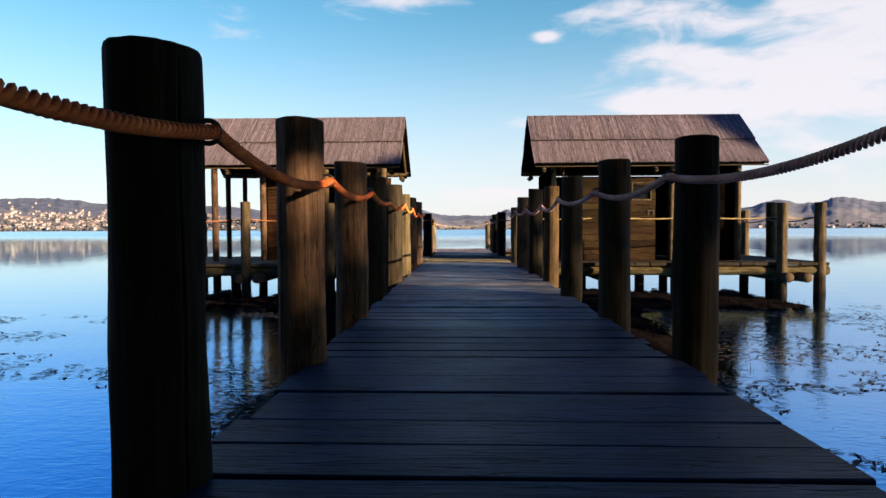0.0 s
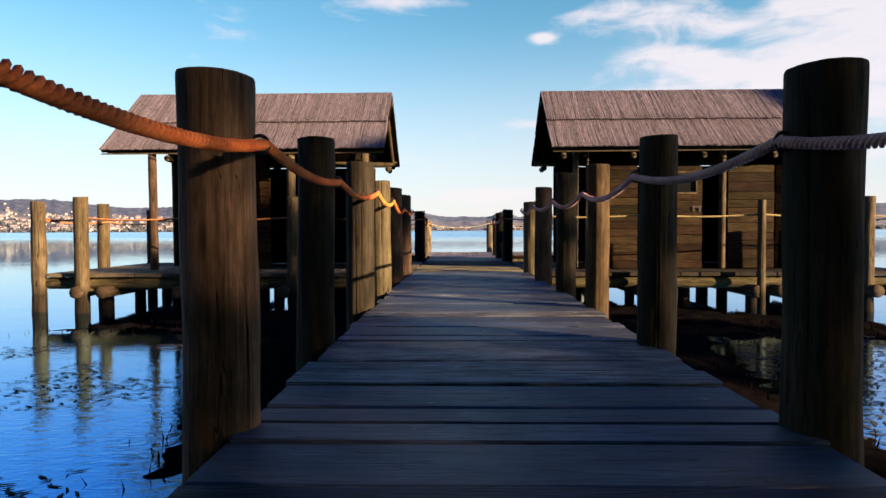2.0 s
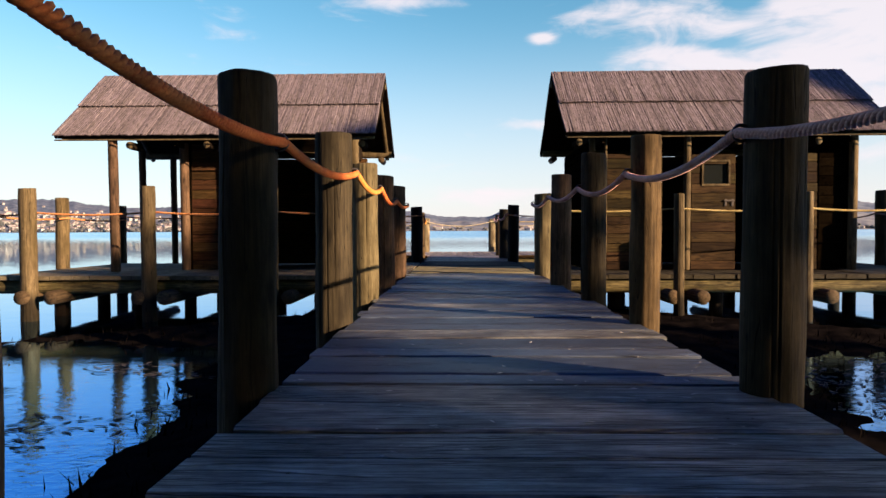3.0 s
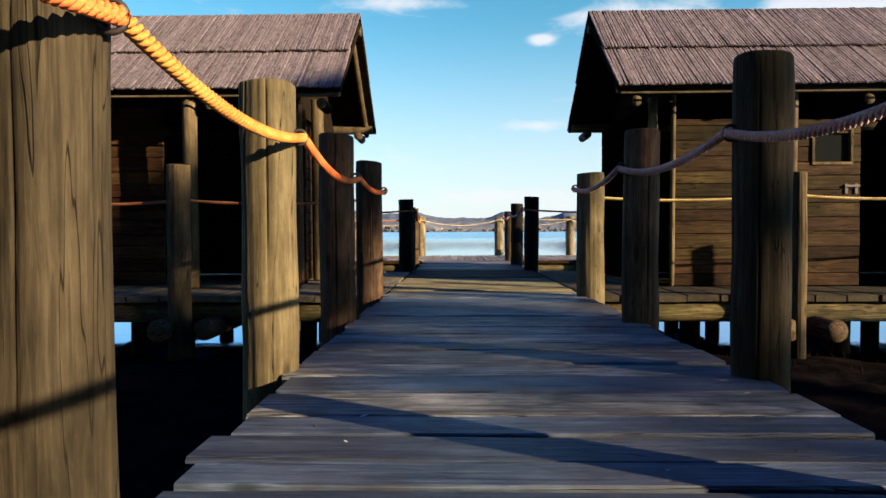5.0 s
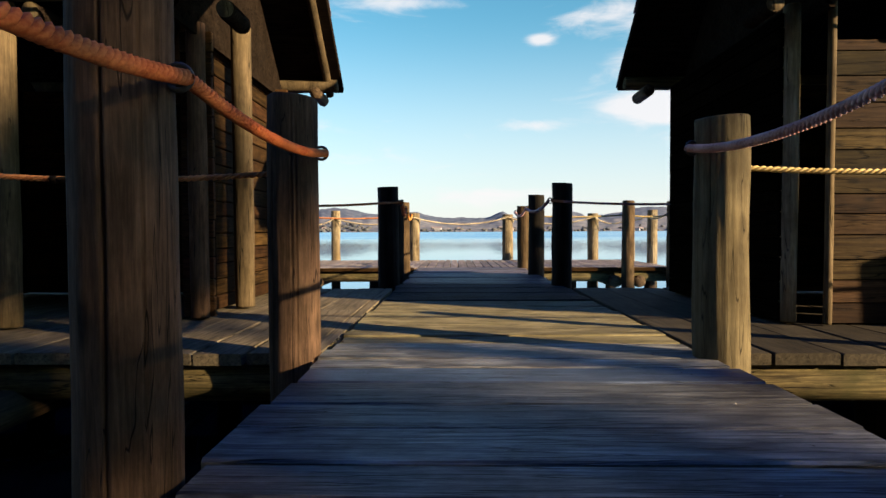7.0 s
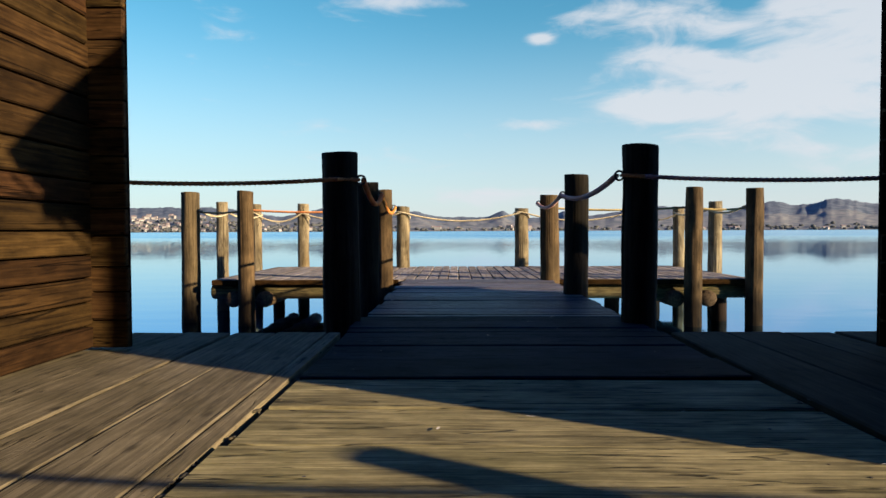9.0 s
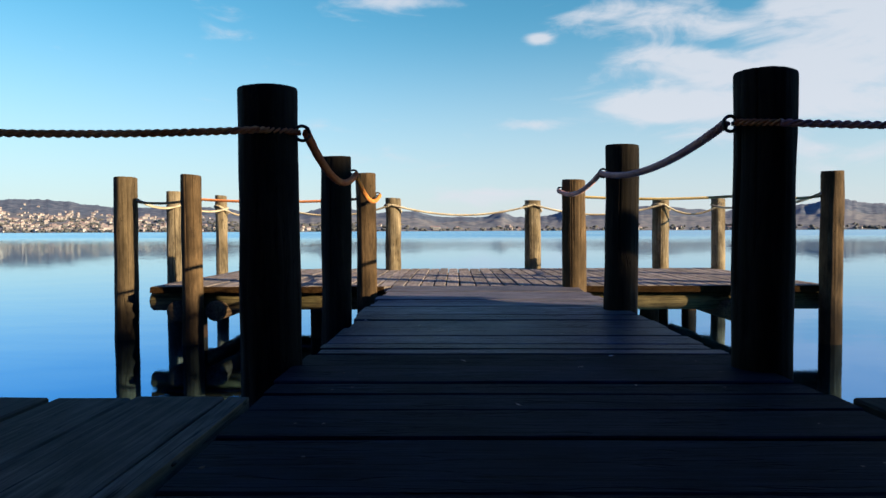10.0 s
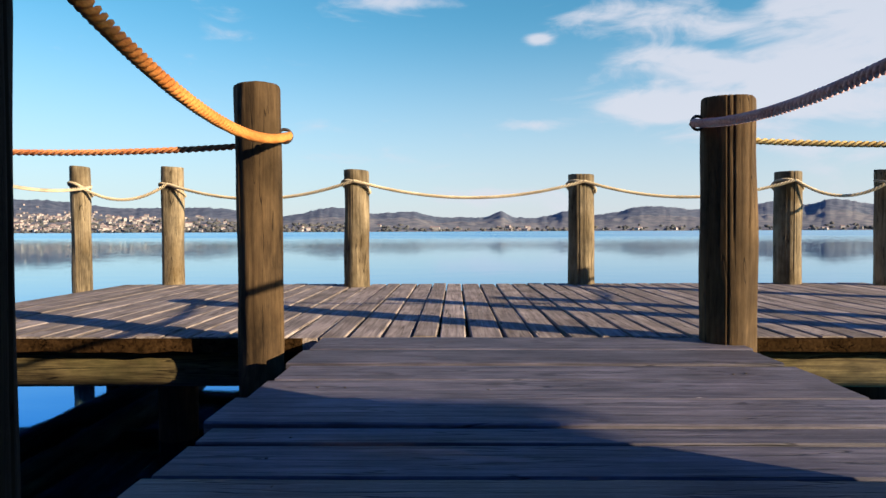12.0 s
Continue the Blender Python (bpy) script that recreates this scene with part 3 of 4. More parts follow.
town_w, town_r = [], []
for k in range(420):
    u, s = house_spot()
    s += 0.004
    p = far_point(u, s)
    turn = Matrix.Translation(p) @ Matrix.Rotation(rng.uniform(-0.7, 0.7), 4, "Z")
    size = rng.uniform(0.55, 1.05)
    if k < 90:
        wm, rm, wins = rng.choice(house_kinds)
        hob = new("house", None)
        hob.empty_display_size = 2
        hob.matrix_basis = turn @ Matrix.Scale(size, 4)
        part("wall", wm, hob)
        part("roof", rm, hob, "brown tiled roof")
        for w_ in wins:
            part("window", w_, hob, "dark window")
        tagged(hob, "pale plastered house on the far hillside", "house", "houses across the lake")
    else:
        w, d, h, roof = rng.choice(((11, 9, 6.5, 2.6), (15, 10, 7.5, 3.0), (8, 8, 5, 2.2)))
        a, b = house_chunks(w * size, d * size, h * size, roof * size)
        town_w.append(([turn @ Vector(q) for q in a[0]], a[1]))
        town_r.append(([turn @ Vector(q) for q in b[0]], b[1]))
town = new("town", mesh("town", *joined(town_w), PLASTER))
tagged(town, "scattered pale houses of a lakeside town", "town", kind="stuff")
tagged(new("town_roofs", mesh("town_roofs", *joined(town_r), TILE)), "brown tiled roofs of a lakeside town", "roofs", kind="stuff")

# clumps of trees along the far shore
tuft = []
for k in range(1300):
    u = rng.uniform(-0.95, 0.95) if k < 500 else rng.uniform(-1.0, -0.15)
    s = abs(rng.gauss(0.0, 0.05)) if k < 500 else rng.uniform(0, 0.36) ** 1.3
    p = far_point(u, s)
    h, r = rng.uniform(3, 8), rng.uniform(3, 9)
    vv, ff = lathe([(r * 0.5, -2), (r, h * 0.35), (r * 0.8, h * 0.7), (r * 0.25, h)], 7, 0.5, k * 0.37)
    tuft.append(([Vector(q) + p for q in vv], ff))
WOODS = earth("far_tree_crowns", [(0.35, (0.030, 0.036, 0.036)), (0.65, (0.080, 0.074, 0.064))], 0.05)
tagged(new("far_woods", mesh("far_woods", *joined(tuft), WOODS, True)), "bare brown and dark green trees on the far shore", "trees", kind="stuff")

# the shore behind, from which the pier starts
sv, sf = [], []
for j in range(13):
    for i in range(41):
        x = -60 + 3.2 * i
        # headland added out of view, under the shading trees
        cape = min(1.0, max(0.0, (x - 13.0) / 6.0))
        y = -2.2 - 3.0 * j + 0.9 * math.sin(x * 0.3) - max(0, x - 4) * 0.10 + 11.5 * cape * cape * (3 - 2 * cape)
        sv.append((x, y, WATER_Z - 0.06 + (0.55 * (1 - math.exp(-j * 0.9))) + 0.06 * noise.noise(Vector((x * 0.5, y * 0.5, 0)))))
for j in range(12):
    for i in range(40):
        sf.append((j * 41 + i + 1, j * 41 + i, (j + 1) * 41 + i, (j + 1) * 41 + i + 1))
tagged(new("ground", mesh("ground", sv, sf, SOIL, True)), "bare earth bank of the lake shore", "ground", kind="structure")


def tree(x, y, height, r, crown_from, seed, leaves):
    rg = random.Random(seed)
    base = new("tree", None)
    base.matrix_basis = Matrix.Translation((x, y, 0.0))
    tv = [log_between((0, 0, -0.7), (0.1, 0.05, height * 0.8), 0.16, seed, 10, 7, 0.2)]
    for k in range(9):
        z = crown_from + (height * 0.8 - crown_from) * k / 9
        a = k * 2.4
        tv.append(log_between((0, 0, z), (math.cos(a) * r * 0.8, math.sin(a) * r * 0.8, z + r * 0.5), 0.05, k, 7, 4, 0.2))
    part("trunk", mesh("trunk", *joined(tv), BARK, True), base, "brown trunk and limbs")
    lv, lf = [], []
    for k in range(leaves):
        h = rg.random()
        z = crown_from + (height - crown_from) * h
        rr = r * (0.35 + 0.65 * math.sin(math.pi * min(1, 0.18 + 0.82 * h)) ** 0.7) * math.sqrt(rg.random())
        a = rg.uniform(0, 6.283)
        c = Vector((rr * math.cos(a), rr * math.sin(a), z))
        if noise.noise(c * 0.9 + Vector((seed, 0, 0))) < -0.22:
            continue
        q = Euler((rg.uniform(0, 6.3), rg.uniform(0, 6.3), rg.uniform(0, 6.3))).to_matrix()
        s = rg.uniform(0.10, 0.20)
        i = len(lv)
        lv += [c + q @ Vector(p) for p in ((-s, 0, 0), (0, -s * 0.45, 0.01), (s, 0, 0), (0, s * 0.45, 0.01))]
        lf.append((i, i + 1, i + 2, i + 3))
    part("crown", mesh("crown", lv, lf, LEAF), base, "dense green leaves")
    return tagged(base, "unseen leafy tree added on the shore to shade the pier", "tree", "trees along the shore")


# unseen trees placed so their shadows fall on chosen stretches of the pier
for k, (x, s_, h, r) in enumerate(((21, -7.0, 15, 2.6), (23, -3.1, 15, 2.6), (21, 0.6, 9.0, 2.5), (24, 4.45, 13.5, 1.95), (22, 9.5, 9.1, 1.6), (22, 16.0, 8.5, 1.25), (23, 11.2, 10.0, 0.72), (30, -9.7, 16, 3))):
    tree(x, s_ - math.tan(radians(SUN_AZ)) * x, h, r, 8.6 if r < 1 else 2.2, 40 + k, 15000 if r > 2 else (11000 if s_ < 6 else ((3700 if r > 1 else 3600) if s_ < 12 else 7000)))
# more unseen trees, added at the pier head to cut skylight
for k, (x, y) in enumerate(((-3.4, -2.9), (3.5, -3.1), (0.3, -6.6))):
    tree(x, y, 13.0, 6.0 if k < 2 else 4.5, 3.6 if k < 2 else 2.3, 55 + k, 60000 if k < 2 else 30000)
# unseen crowns added over the first stretch of the walkway to darken it
for k, (x, y) in enumerate(((-4.4, 0.1), (4.6, -0.4))):
    tree(x, y, 12.5, 5.2, 4.5, 50 + k, 46000)
# unseen trees added on the bank behind the pier head to block skylight
for k in range(13):
    x = -36 + 4.1 * k
    tree(x + 0.8 * math.sin(k * 2.3), -7.0 - 1.6 * math.sin(k * 1.7) - 0.004 * x * x, 14.5 + 2 * math.sin(k * 1.1), 3.3, 1.0, 60 + k, 11000)
for k in range(9):
    x = -34 + 6.0 * k
    tree(x, -13.0 - math.sin(k * 1.9), 17.5 + math.sin(k), 3.8, 3.0, 80 + k, 9000)

# a low mud bank with reed stubble under the front of the huts
def mud_z(x, y):
    back = (12.15 if x > 0 else 11.78) - 0.75 * max(0.0, abs(x) - 1.9) + 0.25 * noise.noise(Vector((x * 1.7, 2.0, 0)))
    front = 9.0 + 0.22 * max(0, -x) + 0.05 * x + 0.45 * noise.noise(Vector((x * 0.9, 7.0, 0)))
    # strips along the walkway; the left one stands for the deck's dark reflection
    strip = (2.05 if x > 0 else 1.72) + 0.13 * (y - 6.0) + 0.25 * noise.noise(Vector((y * 1.3, 4.0, x * 0.2)))
    beside = min((y - 5.4) * 0.5, strip - abs(x)) if y < 10 else -1.0
    edge = max(min((back - y), (y - front) * 0.5, 4.9 - abs(x)), beside)
    grit = 0.035 * noise.noise(Vector((x * 5, y * 5, 1))) + 0.02 * noise.noise(Vector((x * 15, y * 15, 2)))
    return WATER_Z + min(0.07, 0.16 * edge) + grit


mx_, my_ = 150, 94
mv = [(-7 + 14 * i / mx_, 4.8 + 8.4 * j / my_, mud_z(-7 + 14 * i / mx_, 4.8 + 8.4 * j / my_)) for j in range(my_ + 1) for i in range(mx_ + 1)]
mf = [(j * (mx_ + 1) + i, j * (mx_ + 1) + i + 1, (j + 1) * (mx_ + 1) + i + 1, (j + 1) * (mx_ + 1) + i) for j in range(my_) for i in range(mx_)]
tagged(new("ground", mesh("ground", mv, mf, MUD, True)), "low dark mud bank in the shallows under the huts", "mud", kind="structure")
rng = random.Random(91)
bv, bf = [], []
while len(bf) < 1500:
    x, y = rng.uniform(-6.0, 6.0), rng.uniform(5.2, 12.8)
    z = mud_z(x, y)
    if z < WATER_Z - 0.02 or z > WATER_Z + 0.06:
        continue
    h, a, lean = rng.uniform(0.02, 0.085), rng.uniform(0, 6.28), rng.uniform(0.0, 0.08)
    i = len(bv)
    w_ = rng.uniform(0.004, 0.010)
    bv += [(x - w_ * math.cos(a), y - w_ * math.sin(a), z - 0.01), (x + w_ * math.cos(a), y + w_ * math.sin(a), z - 0.01), (x + lean * math.sin(a), y - lean * math.cos(a), z + h)]
    bf.append((i, i + 1, i + 2))
tagged(new("reed_stubble", mesh("reed_stubble", bv, bf, MUD)), "short dark reed stubble along the mud bank", "reeds", kind="stuff")

# ---- pier posts, their rings and ropes ----


def deck_z(y):
    """Top of the walkway: it dips a little towards its outer end."""
    return 0.01 if y < 8 else 0.01 - 0.055 * min(1, (y - 8) / 10.3)


RING = torus(0.026, 0.006, 18, 8)
ring_mesh = mesh("ring", *RING, IRON, True)
bolt_mesh = mesh("bolt", *log_between((0, 0, 0), (0, 0, 0.05), 0.008, 1, 8, 3, 0), IRON, True)


def rail_post(x, y, top, width, seed, ring_side, ring_z, label, group, mat=None, bottom=-1.3, ring_y=0.0):
    """A driven log with an iron ring screwed into the side that faces the walkway."""
    ob = new("rail_post", mesh("rail_post", *post_mesh(width / 2, bottom, top, seed, knobs=0.06 if mat in (None, POST) else 0.09), mat or POST, True))
    ob.matrix_basis = Matrix.Translation((x, y, 0))
    tagged(ob, label, "post", group)
    if ring_side:
        out = width / 2 + 0.016
        part("ring", ring_mesh, ob, "rusty iron ring", Matrix.Translation((ring_side * out, ring_y, ring_z)) @ Euler((radians(90), 0, radians(12))).to_matrix().to_4x4())
        part("bolt", bolt_mesh, ob, "iron eye bolt", Matrix.Translation((ring_side * (out - 0.055), ring_y, ring_z)) @ Euler((0, radians(90 * ring_side), 0)).to_matrix().to_4x4())
    return ob


DARK_POST = "thick round weathered log post with drying cracks beside the walkway"
PIER_G = "posts along the walkway"
# x, y, height of the head, thickness, height of the ring
left_posts = ((-0.83, 0.28, 1.04, 0.21, 0.820), (-0.804, 1.65, 0.984, 0.202, 0.803), (-0.817, 2.986, 1.057, 0.202, 0.796), (-0.841, 4.395, 1.023, 0.212, 0.824),
              (-0.862, 5.738, 1.033, 0.186, 0.818), (-0.869, 7.239, 1.079, 0.203, 0.853), (-0.875, 8.507, 1.037, 0.194, 0.847), (-0.897, 9.922, 1.067, 0.201, 0.821), (-0.891, 11.253, 1.060, 0.203, 0.832))
right_posts = ((0.98, 0.20, 1.03, 0.21, 0.820), (0.99, 1.54, 1.02, 0.21, 0.820), (0.913, 3.052, 0.977, 0.187, 0.809), (0.878, 4.367, 1.023, 0.197, 0.818),
               (0.837, 5.720, 1.033, 0.177, 0.835), (0.875, 7.224, 1.050, 0.161, 0.839), (0.846, 8.415, 1.095, 0.183, 0.838), (0.823, 9.742, 1.051, 0.190, 0.851), (0.855, 11.225, 0.961, 0.208, 0.840))
far_left = ((-0.888, 14.937, 0.954, 0.205, 0.794), (-0.968, 16.642, 0.912, 0.186, 0.802), (-1.002, 18.235, 0.949, 0.174, 0.757))
far_right = ((0.818, 14.861, 0.975, 0.193, 0.805), (0.786, 16.554, 0.958, 0.194, 0.792), (0.809, 18.225, 0.885, 0.201, 0.795))
seed = 3
for row, side in ((left_posts, 1), (right_posts, -1), (far_left, 1), (far_right, -1)):
    for x, y, top, w, ringz in row:
        seed += 1
        # each post's colour follows whether sun or shade falls on it
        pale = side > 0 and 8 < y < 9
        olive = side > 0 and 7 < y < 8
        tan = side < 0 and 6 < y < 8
        in_shade = 14 < y < 17 or (side < 0 and 2 < y < 4) or (side > 0 and 1 < y < 2)
        rail_post(x, y, top, w, seed, side, ringz, DARK_POST.replace("weathered", "pale yellowish") if pale else DARK_POST.replace("weathered", "shade-darkened") if in_shade else DARK_POST, PIER_G, SHADED_POST if in_shade else SUN_POST if pale or (side < 0 and 11 < y < 12) else OLIVE_POST if olive or (side < 0 and (8 < y < 9 or 4 < y < 6)) or (side > 0 and 5 < y < 6) else (TAN_POST if tan or y > 18 else POST))


def rings_of(row, side):
    return [(x + side * (w / 2 + 0.032), y, ringz) for x, y, top, w, ringz in row]


ORANGE_L, GREY_L = "sagging orange twisted rope strung between log posts", "sagging grey-brown twisted rope strung between log posts"
for row, side, mat, label, sags in ((left_posts, 1, ROPE_ORANGE, ORANGE_L, (0.06, 0.06, 0.054, 0.038, 0.055, 0.060, 0.069, 0.042)),
                                    (right_posts, -1, ROPE_GREY, GREY_L, (0.06, 0.06, 0.061, 0.056, 0.075, 0.076, 0.065, 0.062)),
                                    (far_left, 1, ROPE_ORANGE, ORANGE_L, (0.106, 0.101)),
                                    (far_right, -1, ROPE_GREY, GREY_L, (0.071, 0.075))):
    ends = rings_of(row, side)
    for k, (a, b) in enumerate(zip(ends, ends[1:])):
        # left spans in the sun take the sunlit colour, shaded ones the redder
        rope(a, b, sags[k], ROPE_ORANGE_SUN if side > 0 and a[1] > 6.5 and k + a[1] < 14 or a[1] > 16 and side > 0 else mat, label)

# ---- decks ----


def plank_mesh(name, length, width, thick, mat, along, seed, round_=0.010):
    """One sawn board with slightly wavy, rounded edges, centred on its top face."""
    rg = random.Random(seed)
    v, f = [], []
    n = 5
    for k in range(n):
        s = -0.5 + k / (n - 1)
        o = [rg.uniform(-0.4, 0.4) * round_ for _ in range(3)]
        w0, w1 = -width / 2 + o[0], width / 2 + o[1]
        if k == 0 or k == n - 1:
            w0, w1 = w0 + 0.6 * round_, w1 - 0.6 * round_
        sec = ((w0, -thick), (w1, -thick), (w1, -0.8 * round_), (w1 - round_, o[2] * 0.4), (w0 + round_, o[2] * 0.4), (w0, -0.8 * round_))
        v += [(s * length, a, z) if along == "x" else (-a, s * length, z) for a, z in sec]
    for k in range(n - 1):
        for i in range(6):
            j = (i + 1) % 6
            f.append((k * 6 + i, k * 6 + j, (k + 1) * 6 + j, (k + 1) * 6 + i))
    f += [(5, 4, 3, 2, 1, 0), tuple((n - 1) * 6 + i for i in range(6))]
    return mesh(name, v, f, mat)


rng = random.Random(21)
# walkway: boards laid across two long bearers
bearers = [log_between((x, -2.2, -0.16), (x, 18.3, -0.20), 0.085, i, 12, 16) for i, x in enumerate((-0.58, 0.0, 0.60))]
bearers += [log_between((-1.05, y, -0.31), (1.05, y + 0.02, -0.31), 0.075, y, 12, 5) for y in (1.5, 4.25, 7.0, 9.7, 12.6, 15.1, 16.7)]
walkway = tagged(new("pier_walkway", mesh("pier_walkway", *joined(bearers), LOGY, True)), "long walkway of dark weathered boards over the lake", "pier", kind="structure")
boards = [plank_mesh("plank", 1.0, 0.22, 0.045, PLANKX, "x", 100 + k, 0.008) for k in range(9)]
shaded_boards = [plank_mesh("plank", 1.0, 0.22, 0.045, PLANK_SHADE, "x", 180 + k, 0.0055) for k in range(5)]
hut_shade_boards = [plank_mesh("plank", 1.0, 0.22, 0.045, PLANK_HUTSHADE, "x", 200 + k, 0.0055) for k in range(5)]
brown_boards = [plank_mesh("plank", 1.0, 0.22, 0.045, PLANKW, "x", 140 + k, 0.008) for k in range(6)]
pale_boards = [plank_mesh("plank", 1.0, 0.22, 0.045, PLANKP, "x", 160 + k, 0.005) for k in range(4)]
sun_mossy_boards = [plank_mesh("plank", 1.0, 0.22, 0.045, SUN_MOSSY, "x", 120 + k, 0.005) for k in range(5)]
# joints between the boards, from the shore outwards; the boards between the huts are the widest
JOINTS = [-2.2 + 0.215 * k for k in range(18)] + [
    1.67, 1.89, 2.11, 2.45, 2.70, 3.07, 3.22, 3.42, 3.57, 3.81, 3.95, 4.25, 4.42, 4.58, 4.88, 5.10, 5.29, 5.57, 5.80, 5.95, 6.27, 6.46, 6.72, 6.98,
    7.18, 7.44, 7.58, 7.76, 7.92, 8.18, 8.40, 8.61, 8.88, 9.05, 9.30, 9.54, 9.69, 9.83, 10.01, 10.26, 10.50, 10.77, 11.00, 11.18, 11.37, 11.55,
    11.77, 11.91, 12.12, 12.42, 12.74, 13.08, 13.46, 13.80, 14.10, 14.33, 14.49, 14.63, 14.90, 15.12, 15.22, 15.34, 15.56, 15.81, 16.07, 16.28,
    16.44, 16.72, 16.84, 17.02, 17.13, 17.36, 17.58, 17.79, 18.05, 18.31]
OPEN_JOINTS = (1.67, 2.45, 3.07, 3.22, 5.29, 5.95, 6.27, 6.98, 8.18, 8.61, 9.69, 9.83, 14.63, 15.22, 15.34, 15.56, 16.28, 16.84, 17.36)
nails = []
gap_before = 0.003
for y, y_end in zip(JOINTS, JOINTS[1:]):
    gap_after = (rng.uniform(0.0042, 0.0065) if y_end in OPEN_JOINTS else rng.uniform(0.0022, 0.0040)) * (1.0 if y_end < 3.5 else 1.9)
    mid, w = (y + gap_before + y_end - gap_after) / 2, y_end - gap_after - y - gap_before
    gap_before = gap_after
    beside = 11.2 < mid < 14.4
    wide, ragged = (1.588, 0.010) if beside else (1.60, 0.030)
    # board colours change where sun and shade fall along the walkway
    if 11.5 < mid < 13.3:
        kind = sun_mossy_boards
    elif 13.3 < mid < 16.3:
        kind = hut_shade_boards if mid < 15.15 else shaded_boards
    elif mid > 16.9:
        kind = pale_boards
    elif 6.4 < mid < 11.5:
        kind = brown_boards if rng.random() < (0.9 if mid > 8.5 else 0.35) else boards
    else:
        kind = shaded_boards if mid < 4.0 else boards if rng.random() < (0.6 if 4.9 < mid < 6.4 else 0.9) else brown_boards
    lift = deck_z(y) + rng.uniform(-0.004, 0.004)
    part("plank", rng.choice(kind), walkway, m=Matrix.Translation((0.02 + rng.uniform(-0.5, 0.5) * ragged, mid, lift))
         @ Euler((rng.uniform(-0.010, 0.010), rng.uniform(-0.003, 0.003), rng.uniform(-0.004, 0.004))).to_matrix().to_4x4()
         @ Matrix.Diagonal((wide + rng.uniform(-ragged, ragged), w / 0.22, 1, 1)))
    for nx in (-0.60, -0.55, 0.585, 0.63):
        if rng.random() < 0.4:
            nails.append((nx + rng.uniform(-0.02, 0.02), y + (y_end - y) * rng.uniform(0.35, 0.65), lift))


def platform(name, x0, x1, y0, y1, z, board_w, label, seed, mat):
    """A timber platform: boards along y on round bearers."""
    rg = random.Random(seed)
    logs = [log_between((x0 - 0.02, y0 + 0.10, z - 0.14), (x1 + 0.02, y0 + 0.10, z - 0.14), 0.085, seed, 14, 9),
            log_between((x0, (y0 + y1) / 2, z - 0.14), (x1, (y0 + y1) / 2, z - 0.14), 0.08, seed + 1, 12, 9),
            log_between((x0, y1 - 0.15, z - 0.105), (x1, y1 - 0.15, z - 0.105), 0.06, seed + 2, 14, 9)]
    ob = tagged(new(name, mesh(name, *joined(logs), LOGX, True)), label, "platform", kind="structure")
    kinds = [plank_mesh("plank", y1 - y0, board_w, 0.05, mat, "y", seed * 31 + k, 0.006) for k in range(7)]
    x = x0
    while x < x1 - 0.05:
        w = min(board_w * rg.uniform(0.86, 1.16), x1 - x)
        part("plank", rg.choice(kinds), ob, m=Matrix.Translation((x + w / 2, (y0 + y1) / 2 + rg.uniform(-0.010, 0.010), z + rg.uniform(-0.003, 0.003)))
             @ Euler((0, rg.uniform(-0.01, 0.01), rg.uniform(-0.003, 0.003))).to_matrix().to_4x4()
             @ Matrix.Diagonal(((w - rg.uniform(0.005, 0.010)) / board_w, 1, 1, 1)))
        x += w
    return ob


HUT_Y0, HUT_Y1 = 11.32, 14.42
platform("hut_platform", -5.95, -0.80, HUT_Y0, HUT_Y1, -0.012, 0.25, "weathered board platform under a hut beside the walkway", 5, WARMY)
# right platform boards are coloured as lying in shade
platform("hut_platform", 0.84, 6.25, HUT_Y0, HUT_Y1, -0.012, 0.25, "weathered board platform with mossy edge under a hut", 6, SHADY)
end_deck = platform("end_platform", -2.97, 3.08, 18.33, 20.95, -0.045, 0.127, "sunlit board platform at the outer end of the pier", 7, PLANKY)
# rough strips added over the board ends on both sides, dark as their shade
for k, (xa, xb) in enumerate(((-2.96, -0.86), (0.86, 3.07))):
    xs = [xa + (xb - xa) * i / 20 for i in range(21)]
    tv = [p for i, x in enumerate(xs) for p in ((x, 18.300 + 0.006 * noise.noise(Vector((x * 6, k, 0))), -0.049 + 0.006 * noise.noise(Vector((x * 4, 3, k)))), (x, 18.325, -0.049), (x, 18.325, -0.105),
                                               (x, 18.296 + 0.008 * noise.noise(Vector((x * 5, 8, k))), -0.100 + 0.010 * noise.noise(Vector((x * 7, 5, k)))))]
    tf = [(4 * i + a, 4 * i + (a + 1) % 4, 4 * i + 4 + (a + 1) % 4, 4 * i + 4 + a) for i in range(20) for a in range(4)] + [(0, 3, 2, 1), (80, 81, 82, 83)]
    part("edge_board", mesh("edge_board", tv, tf, CLADY), end_deck, "added rough dark strip over the board ends")


def pile(x, y, top, r, seed, mat=None, name="stilt"):
    ob = new(name, mesh(name, *post_mesh(r, -1.4, top, seed, 22), mat or POST, True))
    ob.matrix_basis = Matrix.Translation((x, y, 0))
    return tagged(ob, "dark wet log pile standing in the lake under the boards", "pile", "piles under the platforms")


k = 200
for x in (-5.4, -4.2, -3.0, -1.9, 1.9, 3.0, 4.2, 5.5):
    for y in (11.75, 12.95, 14.1):
        k += 1
        pile(x + 0.12 * math.sin(k * 5.1), y, -0.22, 0.085, k)
for x in (-2.75, -1.6, 0.0, 1.5, 2.75):
    for y in (18.62, 20.6):
        k += 1
        pile(x + 0.1 * math.sin(k * 3.3), y, -0.24, 0.085, k)


def clamp_log(x, y0, y1, z, r, seed):
    ob = new("clamp_log", mesh("clamp_log", *log_between((x, y0, z), (x, y1, z), r, seed, 18, 8), LOGY, True))
    return tagged(ob, "round bearer log with sawn ends under the platform boards", "log", "logs under the platforms")


